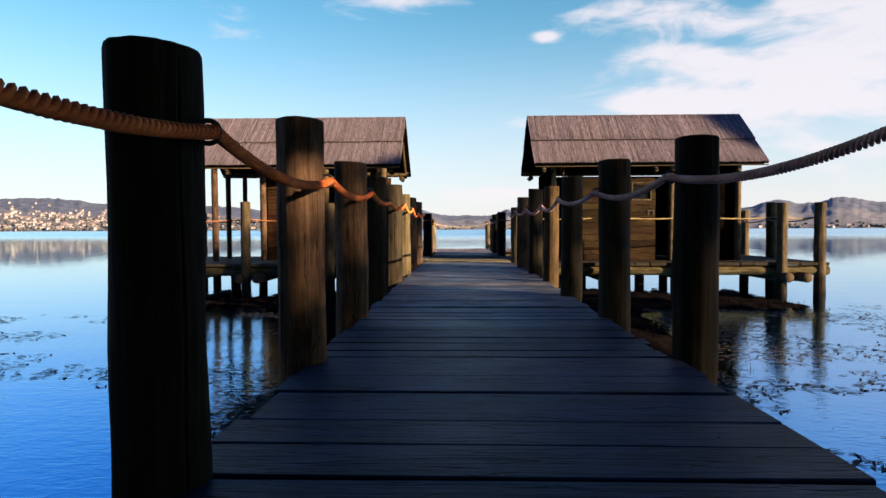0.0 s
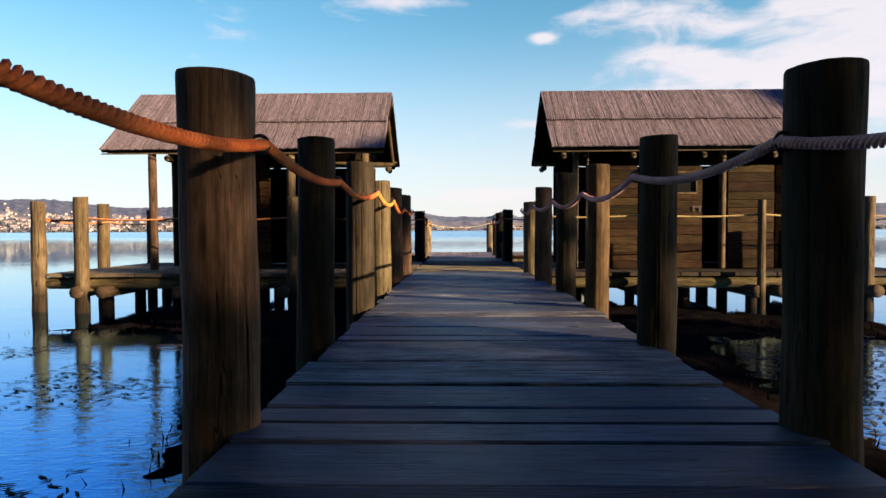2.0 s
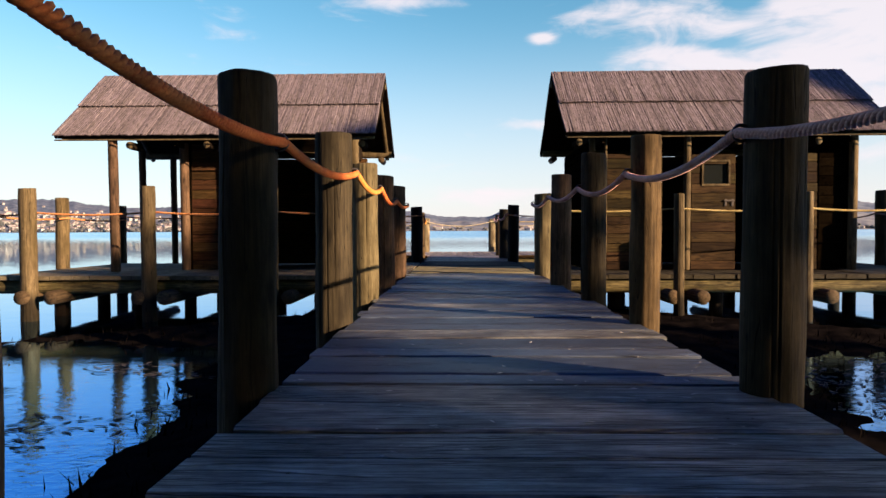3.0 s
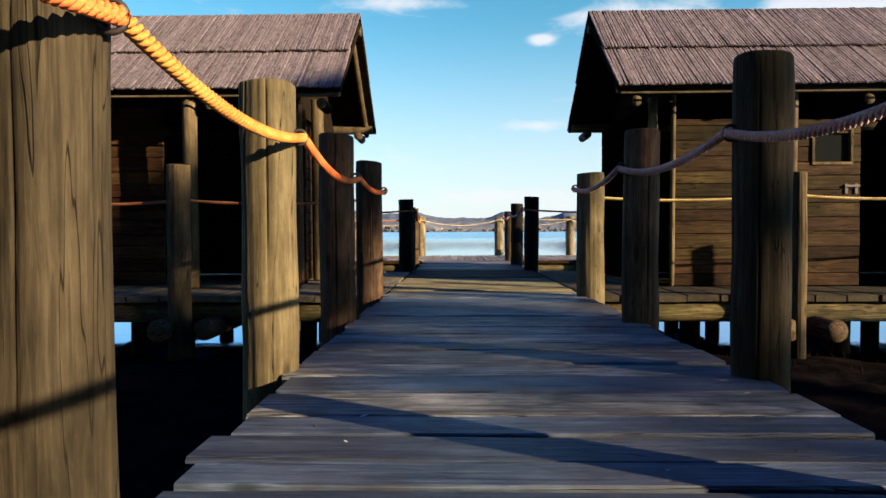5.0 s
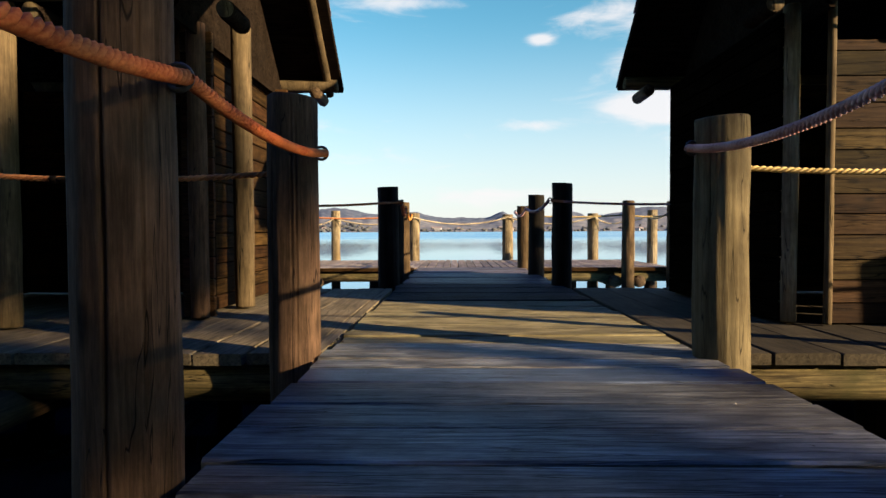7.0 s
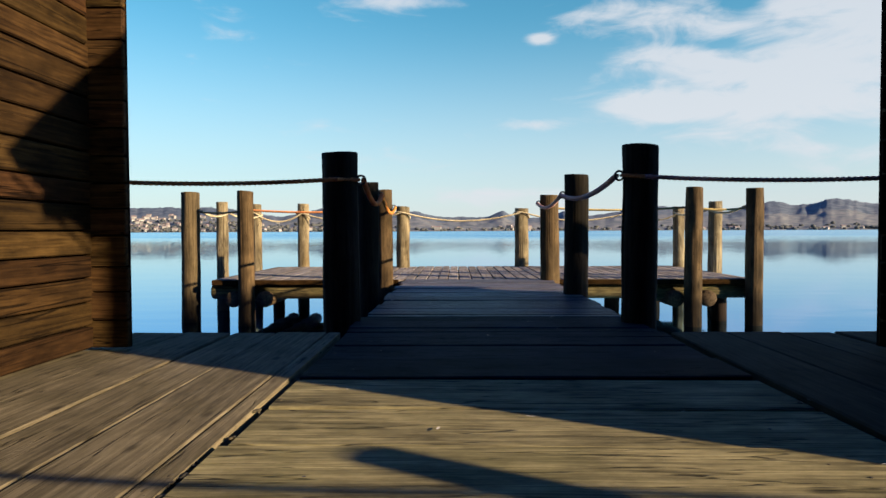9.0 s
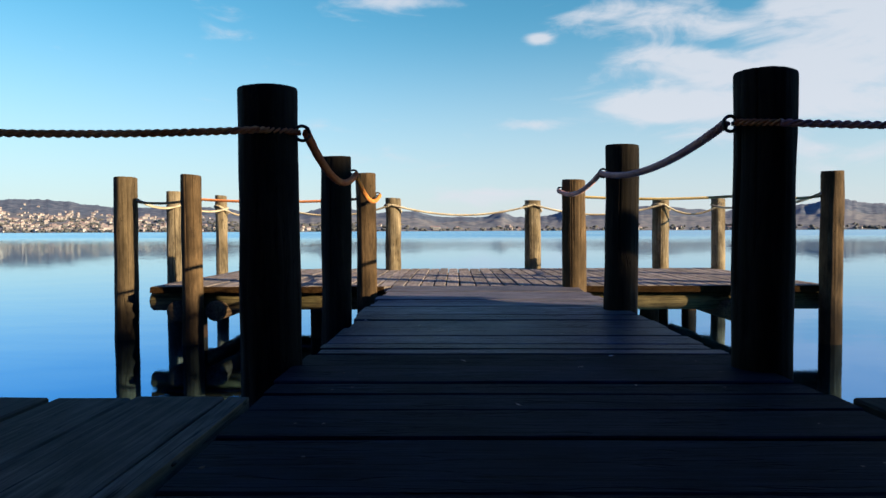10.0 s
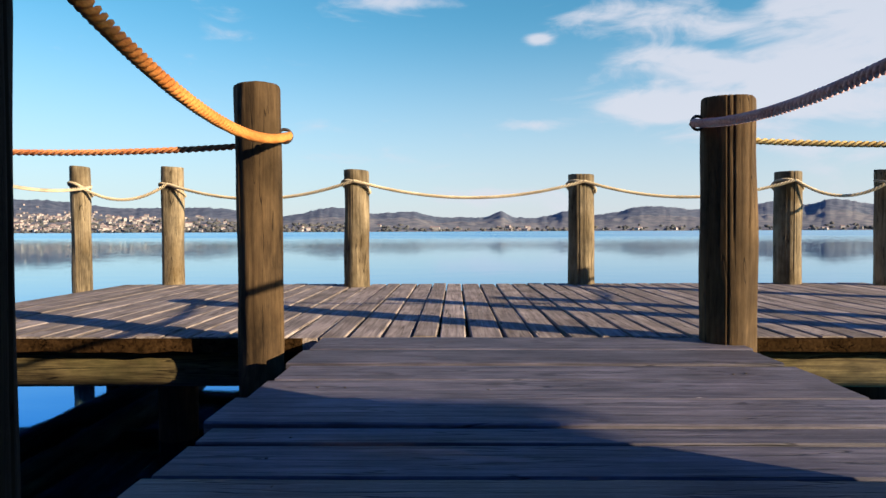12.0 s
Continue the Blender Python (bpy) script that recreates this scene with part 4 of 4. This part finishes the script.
for i, (x, a) in enumerate(((-2.52, 11.05), (-2.18, 11.12), (-3.98, 11.1), (-3.66, 11.08), (-5.40, 11.1), (-5.05, 11.12), (2.36, 11.1), (2.68, 11.05), (3.86, 11.08), (4.2, 11.12), (5.45, 11.1), (5.75, 11.08))):
    clamp_log(x, a, 14.5, -0.26, 0.085, i)
for i, (x, a) in enumerate(((-2.70, 18.24), (-2.36, 18.25), (2.20, 18.22), (2.56, 18.24))):
    clamp_log(x, a, 20.9, -0.26, 0.09, 30 + i)

# ---- rails of the platforms ----
THIN = "round log rail post standing at the platform edge"
PL_G = "posts round the hut platforms"
hut_rail = {}
spots = (("l1", -2.409, 11.226, 1.048, 0.171), ("l2", -3.873, 11.182, 1.074, 0.163), ("l3", -5.380, 11.244, 1.061, 0.185), ("l4", -6.054, 11.350, 1.004, 0.187),
         ("l5", -6.016, 12.923, 1.034, 0.178), ("l6", -5.98, 14.5, 0.98, 0.17), ("l7", -4.2, 14.52, 0.98, 0.17), ("l8", -2.55, 14.52, 0.98, 0.17),
         ("r1", 2.431, 11.148, 0.951, 0.117), ("r2", 3.911, 11.117, 0.967, 0.101), ("r3", 5.420, 11.299, 1.014, 0.169), ("r4", 6.120, 11.403, 1.024, 0.188),
         ("r5", 6.200, 13.280, 1.098, 0.209), ("r6", 6.2, 14.5, 0.98, 0.17), ("r7", 4.4, 14.52, 0.98, 0.17), ("r8", 2.6, 14.52, 0.98, 0.17))
for i, (key, x, y, top, w) in enumerate(spots):
    rail_post(x, y, top, w, 300 + i, 0, 0, THIN, PL_G, POLE)
    hut_rail[key] = (x, y, w)


def at(key, side=(0, -1), z=0.77):
    x, y, w = hut_rail[key]
    return (x + side[0] * (w / 2 + 0.012), y + side[1] * (w / 2 + 0.012), z)


def chain(keys, side, mat, z=0.77, sag=0.035, label="thin twisted rope strung between the platform posts"):
    for a, b in zip(keys, keys[1:]):
        rope(at(a, side, z), at(b, side, z), sag, mat, label, 0.0130, 0.084, 0.011, group="ropes round the platforms")


hut_rail["lp"] = (-0.891, 11.253, 0.203)
hut_rail["rp"] = (0.855, 11.225, 0.208)
hut_rail["fl"] = (-0.888, 14.937, 0.205)
hut_rail["fr"] = (0.818, 14.861, 0.193)
chain(("lp", "l1", "l2", "l3", "l4"), (0, 1), ROPE_RUST)
chain(("l4", "l5", "l6"), (1, 0), ROPE_RUST, 0.74)
chain(("l6", "l7", "l8", "fl"), (0, -1), ROPE_RUST, 0.79)
for a_, b_e in ((at("fl", (0, -1), 0.79), rings_of(far_left, 1)[0]), (at("fr", (0, -1), 0.79), rings_of(far_right, -1)[0])):
    rope(a_, (b_e[0] - 0.02 * (1 if b_e[0] < 0 else -1), b_e[1] - 0.03, b_e[2]), 0.0, ROPE_RUST, "rope end wound round a post to its ring", 0.0125, 0.06, 0.011, group="ropes round the platforms")
chain(("rp", "r1", "r2", "r3", "r4"), (0, 1), ROPE_PALE, 0.78)
chain(("r4", "r5", "r6"), (-1, 0), ROPE_GREY, 0.76, 0.06)
chain(("r6", "r7", "r8", "fr"), (0, -1), ROPE_GREY, 0.79)

END_G = "posts round the end platform"
ends = (("e1", -2.550, 18.239, 0.945, 0.169), ("e2", -3.292, 18.534, 0.952, 0.205), ("e2b", -3.317, 19.611, 0.892, 0.151), ("e8b", 3.128, 19.494, 0.865, 0.164), ("e3", -3.224, 20.788, 0.910, 0.143), ("e4", -2.558, 20.949, 0.922, 0.170), ("e5", -1.009, 20.736, 0.861, 0.193),
        ("e6", 0.784, 20.903, 0.836, 0.207), ("e7", 2.419, 20.873, 0.846, 0.200), ("e8", 3.091, 20.710, 0.842, 0.162), ("e9", 3.060, 18.267, 0.955, 0.174), ("e10", 2.364, 18.174, 0.956, 0.177))
for i, (key, x, y, top, w) in enumerate(ends):
    rail_post(x, y, top, w, 400 + i, 0, 0, "sunlit round log rail post at the end platform", END_G, TAN_POST if y < 18.3 else POLE if y < 19 else PALE_POLE)
    hut_rail[key] = (x, y, w)
hut_rail["fl3"] = (-1.002, 18.235, 0.174)
hut_rail["fr3"] = (0.809, 18.225, 0.201)
chain(("fl3", "e1"), (0, 1), ROPE_RUST, 0.74, 0.03)
chain(("e1", "e2"), (0, 1), ROPE_PALE, 0.74, 0.03)
chain(("e2", "e2b", "e3"), (1, 0), ROPE_CREAM, 0.75, 0.06)
chain(("e3", "e4", "e5", "e6", "e7", "e8"), (0, -1), ROPE_CREAM, 0.775, 0.13, "pale sunlit rope sagging between the end platform posts")
chain(("e8", "e8b", "e9"), (-1, 0), ROPE_CREAM, 0.76, 0.06)
chain(("e9", "e10", "fr3"), (0, 1), ROPE_PALE, 0.75, 0.03)

# a dark stretch on the left hut's rope
sp0, sp1 = Vector((-1.93, 11.335, 0.738)), Vector((-1.73, 11.335, 0.738))
cover = joined([log_between(sp0, sp1, 0.013, 5, 10, 8, 0.12), log_between(sp0 - Vector((0.03, 0, 0)), sp0, 0.017, 2, 10, 3, 0.3)])
tagged(new("rope_splice", mesh("rope_splice", *cover, DARKWOOD, True)), "dark stretch on a thin orange rope", "rope splice")

# rope turns knotted round the outer posts
for key in ("e3", "e4", "e5", "e6", "e7"):
    x, y, w = hut_rail[key]
    pts = [(x + (w / 2 + 0.012) * math.cos(a), y + (w / 2 + 0.012) * math.sin(a), 0.775 - 0.045 + 0.05 * math.cos(a + 2.2)) for a in [i * 0.3142 for i in range(21)]]
    o = tagged(new("rope_loop", mesh("rope_loop", *rope_mesh(pts, 0.0115, 0.06, 0.011), ROPE_CREAM, True)), "pale rope wound once round a log post", "rope", "rope loops on the end posts")

# ---- huts ----


def hut(sign, x_in, x_out, seed):
    """A gabled hut: plank walls on round poles, a roof of two courses of narrow split boards."""
    rg = random.Random(seed)
    base = new("hut", None)
    base.matrix_basis = Matrix.Translation((sign * (x_in + x_out) / 2, 12.9, 0))
    inv = base.matrix_basis.inverted()
    here = lambda data_: ([inv @ Vector(p) for p in data_[0]], data_[1])

    def pole(name, a, b, r, mat, label, k):
        A = (sign * a[0], a[1], a[2])
        B = (sign * b[0], b[1], b[2])
        return part(name, mesh(name, *here(log_between(A, B, r, seed + k * 0.7, 14, 8, 0.09)), mat, True), base, label)

    RIDGE_Y, RIDGE_Z, EAVE_Z, HALF = 13.10, 2.82, 1.81, 1.27
    length = x_out - x_in
    slope = math.atan2(RIDGE_Z - EAVE_Z, HALF)
    run = math.hypot(RIDGE_Z - EAVE_Z, HALF)
    # roof slopes: a boarded base each, with split boards in two courses
    shakes = [plank_mesh("shake", 1.0, 0.030, 0.014, SHAKE, "y", seed * 17 + k, 0.0045) for k in range(8)]
    for face in (-1, 1):
        frame_m = inv @ Matrix.Translation((sign * (x_in + x_out) / 2, RIDGE_Y, RIDGE_Z)) @ Euler((-slope * face if face > 0 else slope, 0, 0)).to_matrix().to_4x4()
        d = face
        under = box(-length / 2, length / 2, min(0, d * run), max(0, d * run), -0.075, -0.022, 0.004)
        slab = part("roof_slope", mesh("roof_slope", *under, DARKWOOD), base, "boarding under the roof, coloured shade-dark", frame_m)
        for course, (s0, s1, lift) in enumerate(((run * 0.50, run + 0.03, 0.0), (-0.02, run * 0.56, 0.034))):
            x = -length / 2
            loose = []
            while x < length / 2 - 0.01:
                w = rg.uniform(0.022, 0.038)
                e = s1 + rg.uniform(-0.012, 0.014)
                mid, ln = (s0 + e) / 2 * d, e - s0
                local = (Matrix.Translation((min(x + w / 2, length / 2 - 0.02), mid, lift + rg.uniform(-0.003, 0.004)))
                         @ Euler((-d * (0.012 if course else 0.0), rg.uniform(-0.03, 0.03), rg.uniform(-0.010, 0.010))).to_matrix().to_4x4()
                         @ Matrix.Diagonal((w / 0.030 * 0.99, ln, 1.0, 1)))
                if face < 0:
                    part("shake", rg.choice(shakes), slab, m=local)
                else:
                    me = rg.choice(shakes)
                    loose.append(([local @ v.co for v in me.vertices], [tuple(p.vertices) for p in me.polygons]))
                x += w
            if loose:
                o = part("shake_course", mesh("shake_course", *joined(loose), SHAKE), slab)
                o["kind"] = "stuff"
    pole("ridge_log", (x_in - 0.0, RIDGE_Y, RIDGE_Z - 0.15), (x_out, RIDGE_Y, RIDGE_Z - 0.15), 0.055, LOGX, "round ridge log", 1)
    for k, (y, z) in enumerate(((11.98, 1.79), (14.22, 1.79))):
        pole("wall_plate", (x_in + 0.03, y, z), (x_out - 0.05, y, z), 0.055, POLE if k and sign < 0 else LOGX, "round eave log", 2 + k)
    ov = [log_between((sign * (x_in + 0.02), 11.835, 1.715), (sign * (x_out - 0.02), 11.835, 1.725), 0.010, 3, 8, 9, 0.3)]
    part("eave_rod", mesh("eave_rod", *here(joined(ov)), POLE, True), base, "pale thin rod under the eave")
    x = x_in + 0.19
    k = 10
    while x < x_out:
        pole("tie_beam", (x, 14.02, 1.69), (x, 14.38, 1.69), 0.05, LOGY, "short round beam end under the eave", k + 20)
        # the shade under the eave is in this beam's colour
        pole("tie_beam", (x, 11.93, 1.665), (x, 12.2, 1.665), 0.05, DARKWOOD, "round tie beam, coloured shade-dark", k)
        pole("beam_end", (x, 11.914, 1.665), (x, 11.932, 1.665), 0.046, POLE, "pale sawn beam end", k)
        x += 1.02
        k += 1
    for x in (x_in + 0.12, x_out - 0.12):
        for d in ((1,) if sign < 0 else ()):
            pole("gable_rafter", (x, RIDGE_Y + d * 0.03, RIDGE_Z - 0.13), (x, RIDGE_Y + d * (HALF - 0.04), EAVE_Z - 0.08), 0.035, POLE, "round gable rafter", k)
            k += 1
    return base, here, pole, rg


def wall_panel(base, here, name, axis, fixed, a, b, z0, z1, mat, seed, side, thick=0.045, label="", row=0.125, hole=None):
    """A wall of horizontal boards on a thin backing; a and b along the axis, boards proud on one side."""
    rg = random.Random(seed)
    lo, hi = min(a, b), max(a, b)

    def bx(p, q, off0, off1, u, v, c=0.004):
        f0, f1 = sorted((fixed + off0 * side, fixed + off1 * side))
        return box(p, q, f0, f1, u, v, c) if axis == "x" else box(f0, f1, p, q, u, v, c)
    back = part(name, mesh(name, *here(bx(lo + 0.01, hi - 0.01, -0.03, -0.008, z0, z1)), DARKWOOD), base, label)
    z = z0
    while z < z1 - 0.02:
        h = min(row * rg.uniform(0.85, 1.15), z1 - z)
        pieces = [(lo, hi)]
        if hole and hole[2] < z + h * 0.5 < hole[3]:
            pieces = [(lo, hole[0]), (hole[1], hi)]
        for p, q in pieces:
            if q - p > 0.02:
                o = rg.uniform(0, 0.006)
                part("plank", mesh("plank", *here(bx(p + rg.uniform(0, 0.008), q - rg.uniform(0, 0.008), -0.006, thick * 0.5 + o, z + 0.004, z + h - 0.004, 0.005)), mat), back)
        z += h
    return back


FRONT_Y, BACK_Y, WALL_TOP = 12.42, 13.95, 1.70
for sign, x_in, x_out, sd in ((1, 1.22, 5.45, 71), (-1, 1.22, 5.43, 72)):
    base, here, pole, rg = hut(sign, x_in, x_out, sd)
    S = lambda v: sign * v
    if sign > 0:
        tagged(base, "brown plank hut with a gabled split-board roof and a doorway", "hut", "huts on the pier")
        fy = 12.13
        wall_panel(base, here, "front_wall", "x", fy, S(1.80), S(2.54), 0.0, 1.53, CLADX, 1, -1)
        wall_panel(base, here, "front_wall", "x", fy, S(3.87), S(4.56), 0.0, 1.53, CLADX, 2, -1)
        # near-black panel stands for the shaded recess at this end
        wall_panel(base, here, "front_wall", "x", fy, S(4.57), S(4.95), 0.0, 1.53, CLAD_SHADE, 7, -1, label="boarding coloured shade-dark")
        door = wall_panel(base, here, "door", "x", fy, S(2.91), S(3.50), 0.0, 1.53, CLADX, 3, -1, hole=(3.07, 3.40, 1.13, 1.42), label="plank door with a small window")
        part("window", mesh("window", *here(box(3.08, 3.39, fy - 0.004, fy + 0.01, 1.13, 1.42, 0.003)), PANE), door, "dark window pane")
        for q in ((3.05, 3.42, 1.42, 1.445), (3.05, 3.42, 1.105, 1.13), (3.05, 3.075, 1.13, 1.42), (3.395, 3.42, 1.13, 1.42)):
            part("window_frame", mesh("window_frame", *here(box(q[0], q[1], fy - 0.04, fy + 0.012, q[2], q[3], 0.003)), POLE), door, "weathered window frame")
        # added to stop light leaking in at the corner, coloured as shade
        part("corner_board", mesh("corner_board", *here(box(4.93, 5.0, fy - 0.03, fy + 0.06, 0.0, WALL_TOP, 0.004)), CLAD_SHADE), base, "added shade-dark corner board")
        latch = joined([box(3.34, 3.48, fy - 0.05, fy - 0.035, 0.90, 0.92, 0.003), box(3.35, 3.38, fy - 0.036, fy - 0.02, 0.84, 0.93, 0.003), box(3.44, 3.47, fy - 0.036, fy - 0.02, 0.84, 0.93, 0.003)])
        part("latch", mesh("latch", *here(latch), IRON), door, "iron door latch")
        # the inner side wall's shade is in its board colour
        wall_panel(base, here, "side_wall", "y", S(1.585), 12.17, BACK_Y, 0.0, WALL_TOP, CLAD_SHADE, 4, -1)
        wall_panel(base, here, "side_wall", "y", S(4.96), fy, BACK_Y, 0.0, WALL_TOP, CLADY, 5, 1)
        wall_panel(base, here, "back_wall", "x", BACK_Y, S(1.56), S(4.98), 0.0, WALL_TOP, CLADX, 6, -1)
        pole_spots = ((1.62, 12.18, 0.045), (1.775, 12.07, 0.022), (2.83, 12.04, 0.048), (3.76, 12.04, 0.05), (4.98, 12.05, 0.055), (5.02, 14.1, 0.055))
    else:
        tagged(base, "dark plank hut with a gabled split-board roof and an open porch", "hut", "huts on the pier")
        wall_panel(base, here, "front_wall", "x", FRONT_Y, S(3.07), S(3.86), 0.0, WALL_TOP + 0.04, CLADD, 11, -1)
        wall_panel(base, here, "front_wall", "x", FRONT_Y, S(1.66), S(1.86), 0.0, WALL_TOP, CLADD, 12, -1)
        # sunlight is put into the colour of the boards facing the walkway
        wall_panel(base, here, "side_wall", "y", S(1.80), FRONT_Y, BACK_Y, 0.0, WALL_TOP, CLAD_SUN, 14, 1, row=0.11)
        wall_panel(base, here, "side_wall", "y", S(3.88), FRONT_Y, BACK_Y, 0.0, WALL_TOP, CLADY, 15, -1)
        wall_panel(base, here, "back_wall", "x", BACK_Y, S(1.62), S(3.90), 0.0, WALL_TOP, CLAD_SUNX, 16, -1)
        # added corner board closes a light leak, near-black as shade
        part("corner_board", mesh("corner_board", *here(box(-3.93, -3.845, FRONT_Y - 0.03, FRONT_Y + 0.06, 0.0, WALL_TOP + 0.04, 0.004)), CLAD_SHADE), base, "added shade-dark corner board")
        pole_spots = ((1.74, 12.37, 0.055), (2.63, 12.0, 0.066), (3.90, 12.30, 0.06), (4.71, 11.98, 0.06), (4.87, 14.12, 0.05), (4.83, 13.0, 0.05), (1.66, 12.93, 0.068))
    for k, (x, y, r) in enumerate(pole_spots):
        pole("wall_pole", (x, y, 0.0), (x + 0.01, y, 1.90 if r > 0.067 else 1.74), r, POLE if r > 0.067 else PALE_POLE if x < 1.7 else (POST if sign < 0 and (x > 3.5 or x < 2) else POLE), "pale round pole" if x < 3.5 or sign > 0 else "dark round pole", 40 + k)
    # plain gable boarding above the plates, near-black to stand for shade
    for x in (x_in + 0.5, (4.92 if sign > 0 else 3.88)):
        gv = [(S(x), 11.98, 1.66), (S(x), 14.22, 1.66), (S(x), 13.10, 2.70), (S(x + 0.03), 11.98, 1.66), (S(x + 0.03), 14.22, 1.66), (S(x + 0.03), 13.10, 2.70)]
        part("gable_board", mesh("gable_board", *here((gv, [(0, 1, 2), (5, 4, 3), (0, 3, 4, 1), (1, 4, 5, 2), (2, 5, 3, 0)])), DARKWOOD), base, "gable boarding, coloured shade-dark")

# ---- leaf litter drifting on the shallow water ----
lv, lf = [], []
rng = random.Random(5)
while len(lf) < 17000:
    right, clump = rng.random() < 0.74, rng.random() < 0.03
    x, y = (1.1 + 10 * rng.random() ** 1.5, rng.uniform(1.6, 9.6)) if right else (-rng.uniform(1.1, 8.0), rng.uniform(4.7, 8.8))
    if clump:
        x, y = rng.gauss(-1.35, 0.13), rng.gauss(4.1, 0.30)
    elif noise.noise(Vector((x * 0.9, y * 0.9, 4))) + 0.5 * noise.noise(Vector((x * 2.6, y * 2.6, 9))) < (-0.10 if right else 0.12):
        continue
    s, a, bend = rng.uniform(0.014, 0.050), rng.gauss(0.3, 0.8), rng.uniform(-0.5, 0.5)
    i0 = len(lv)
    outline = [(-1.0, 0.0), (-0.5, 0.16), (0.1, 0.2), (0.6, 0.12), (1.0, 0.0), (0.5, -0.12), (-0.1, -0.18), (-0.6, -0.12)]
    for u_, w_ in outline:
        px, py = s * u_, s * (w_ * rng.uniform(0.7, 1.5) + bend * (1 - u_ * u_) * 0.5)
        lv.append((x + px * math.cos(a) - py * math.sin(a), y + px * math.sin(a) + py * math.cos(a), WATER_Z + 0.004))
    lf.append(tuple(range(i0, i0 + len(outline))))
tagged(new("floating_leaves", mesh("floating_leaves", lv, lf, LEAFLIT)), "dark leaves and bits of reed drifting on the shallows", "leaves", kind="stuff")

# ---- moss and leaf crumbs caught in the joint beside the walkway ----
rng = random.Random(77)
crumbs = []
for k in range(80):
    y = 12.5 + rng.gauss(0, 0.13) if k < 45 else rng.uniform(11.5, 14.0)
    x = (-0.79 if k < 68 else 0.833) + rng.gauss(0, 0.028)
    r = rng.uniform(0.003, 0.010)
    vv, ff = lathe([(r * 0.7, -0.004), (r, r * 0.35), (r * 0.75, r * 0.8), (r * 0.2, r * 1.05)], 6, 0.5, k * 0.71)
    crumbs.append(([(p[0] + x, p[1] * 1.5 + y, p[2] * 0.6 + deck_z(y) - 0.004) for p in vv], ff))
MOSS = earth("dry_moss", [(0.35, (0.015, 0.011, 0.005)), (0.65, (0.06, 0.042, 0.015))], 40.0)
tagged(new("moss_crumbs", mesh("moss_crumbs", *joined(crumbs), MOSS, True)), "brown moss and leaf crumbs caught between the boards", "moss", kind="stuff")

# ---- nail heads and dry bits on the walkway ----
nv, nf = [], []
for x, y, z in nails:
    i0, r = len(nv), rng.uniform(0.0028, 0.0045)
    nv += [(x + r * math.cos(i * 1.0472), y + r * math.sin(i * 1.0472), z + 0.001) for i in range(6)] + [(x + 1.25 * r * math.cos(i * 1.0472), y + 1.25 * r * math.sin(i * 1.0472), z - 0.012) for i in range(6)]
    nf.append(tuple(range(i0, i0 + 6)))
    nf += [(i0 + i, i0 + 6 + i, i0 + 6 + (i + 1) % 6, i0 + (i + 1) % 6) for i in range(6)]
tagged(new("nail_heads", mesh("nail_heads", nv, nf, IRON)), "rusty nail heads in the walkway boards", "nails", kind="stuff")
CHIP = earth("pale_dry_chips", [(0.35, (0.20, 0.17, 0.14)), (0.65, (0.42, 0.38, 0.33))], 30.0)
cv, cf = [], []
for k in range(130):
    x, y = rng.uniform(-0.74, 0.78), rng.choice((rng.gauss(5.9, 0.45), rng.gauss(5.9, 0.45), rng.uniform(4.2, 17.5)))
    s, a, i0 = rng.uniform(0.003, 0.011), rng.gauss(0, 0.6), len(cv)
    z = deck_z(y) + 0.006
    for u_, w_ in ((-1.6, 0), (-0.4, 0.4), (1.0, 0.3), (1.7, 0), (0.5, -0.4), (-0.8, -0.3)):
        px, py = s * u_ * rng.uniform(0.8, 1.2), s * w_ * rng.uniform(0.7, 1.3)
        cv.append((x + px * math.cos(a) - py * math.sin(a), y + px * math.sin(a) + py * math.cos(a), z + rng.uniform(0, 0.003)))
    cf.append(tuple(range(i0, i0 + 6)))
tagged(new("dry_chips", mesh("dry_chips", cv, cf, CHIP)), "pale dry leaf bits and bark chips on the boards", "chips", kind="stuff")
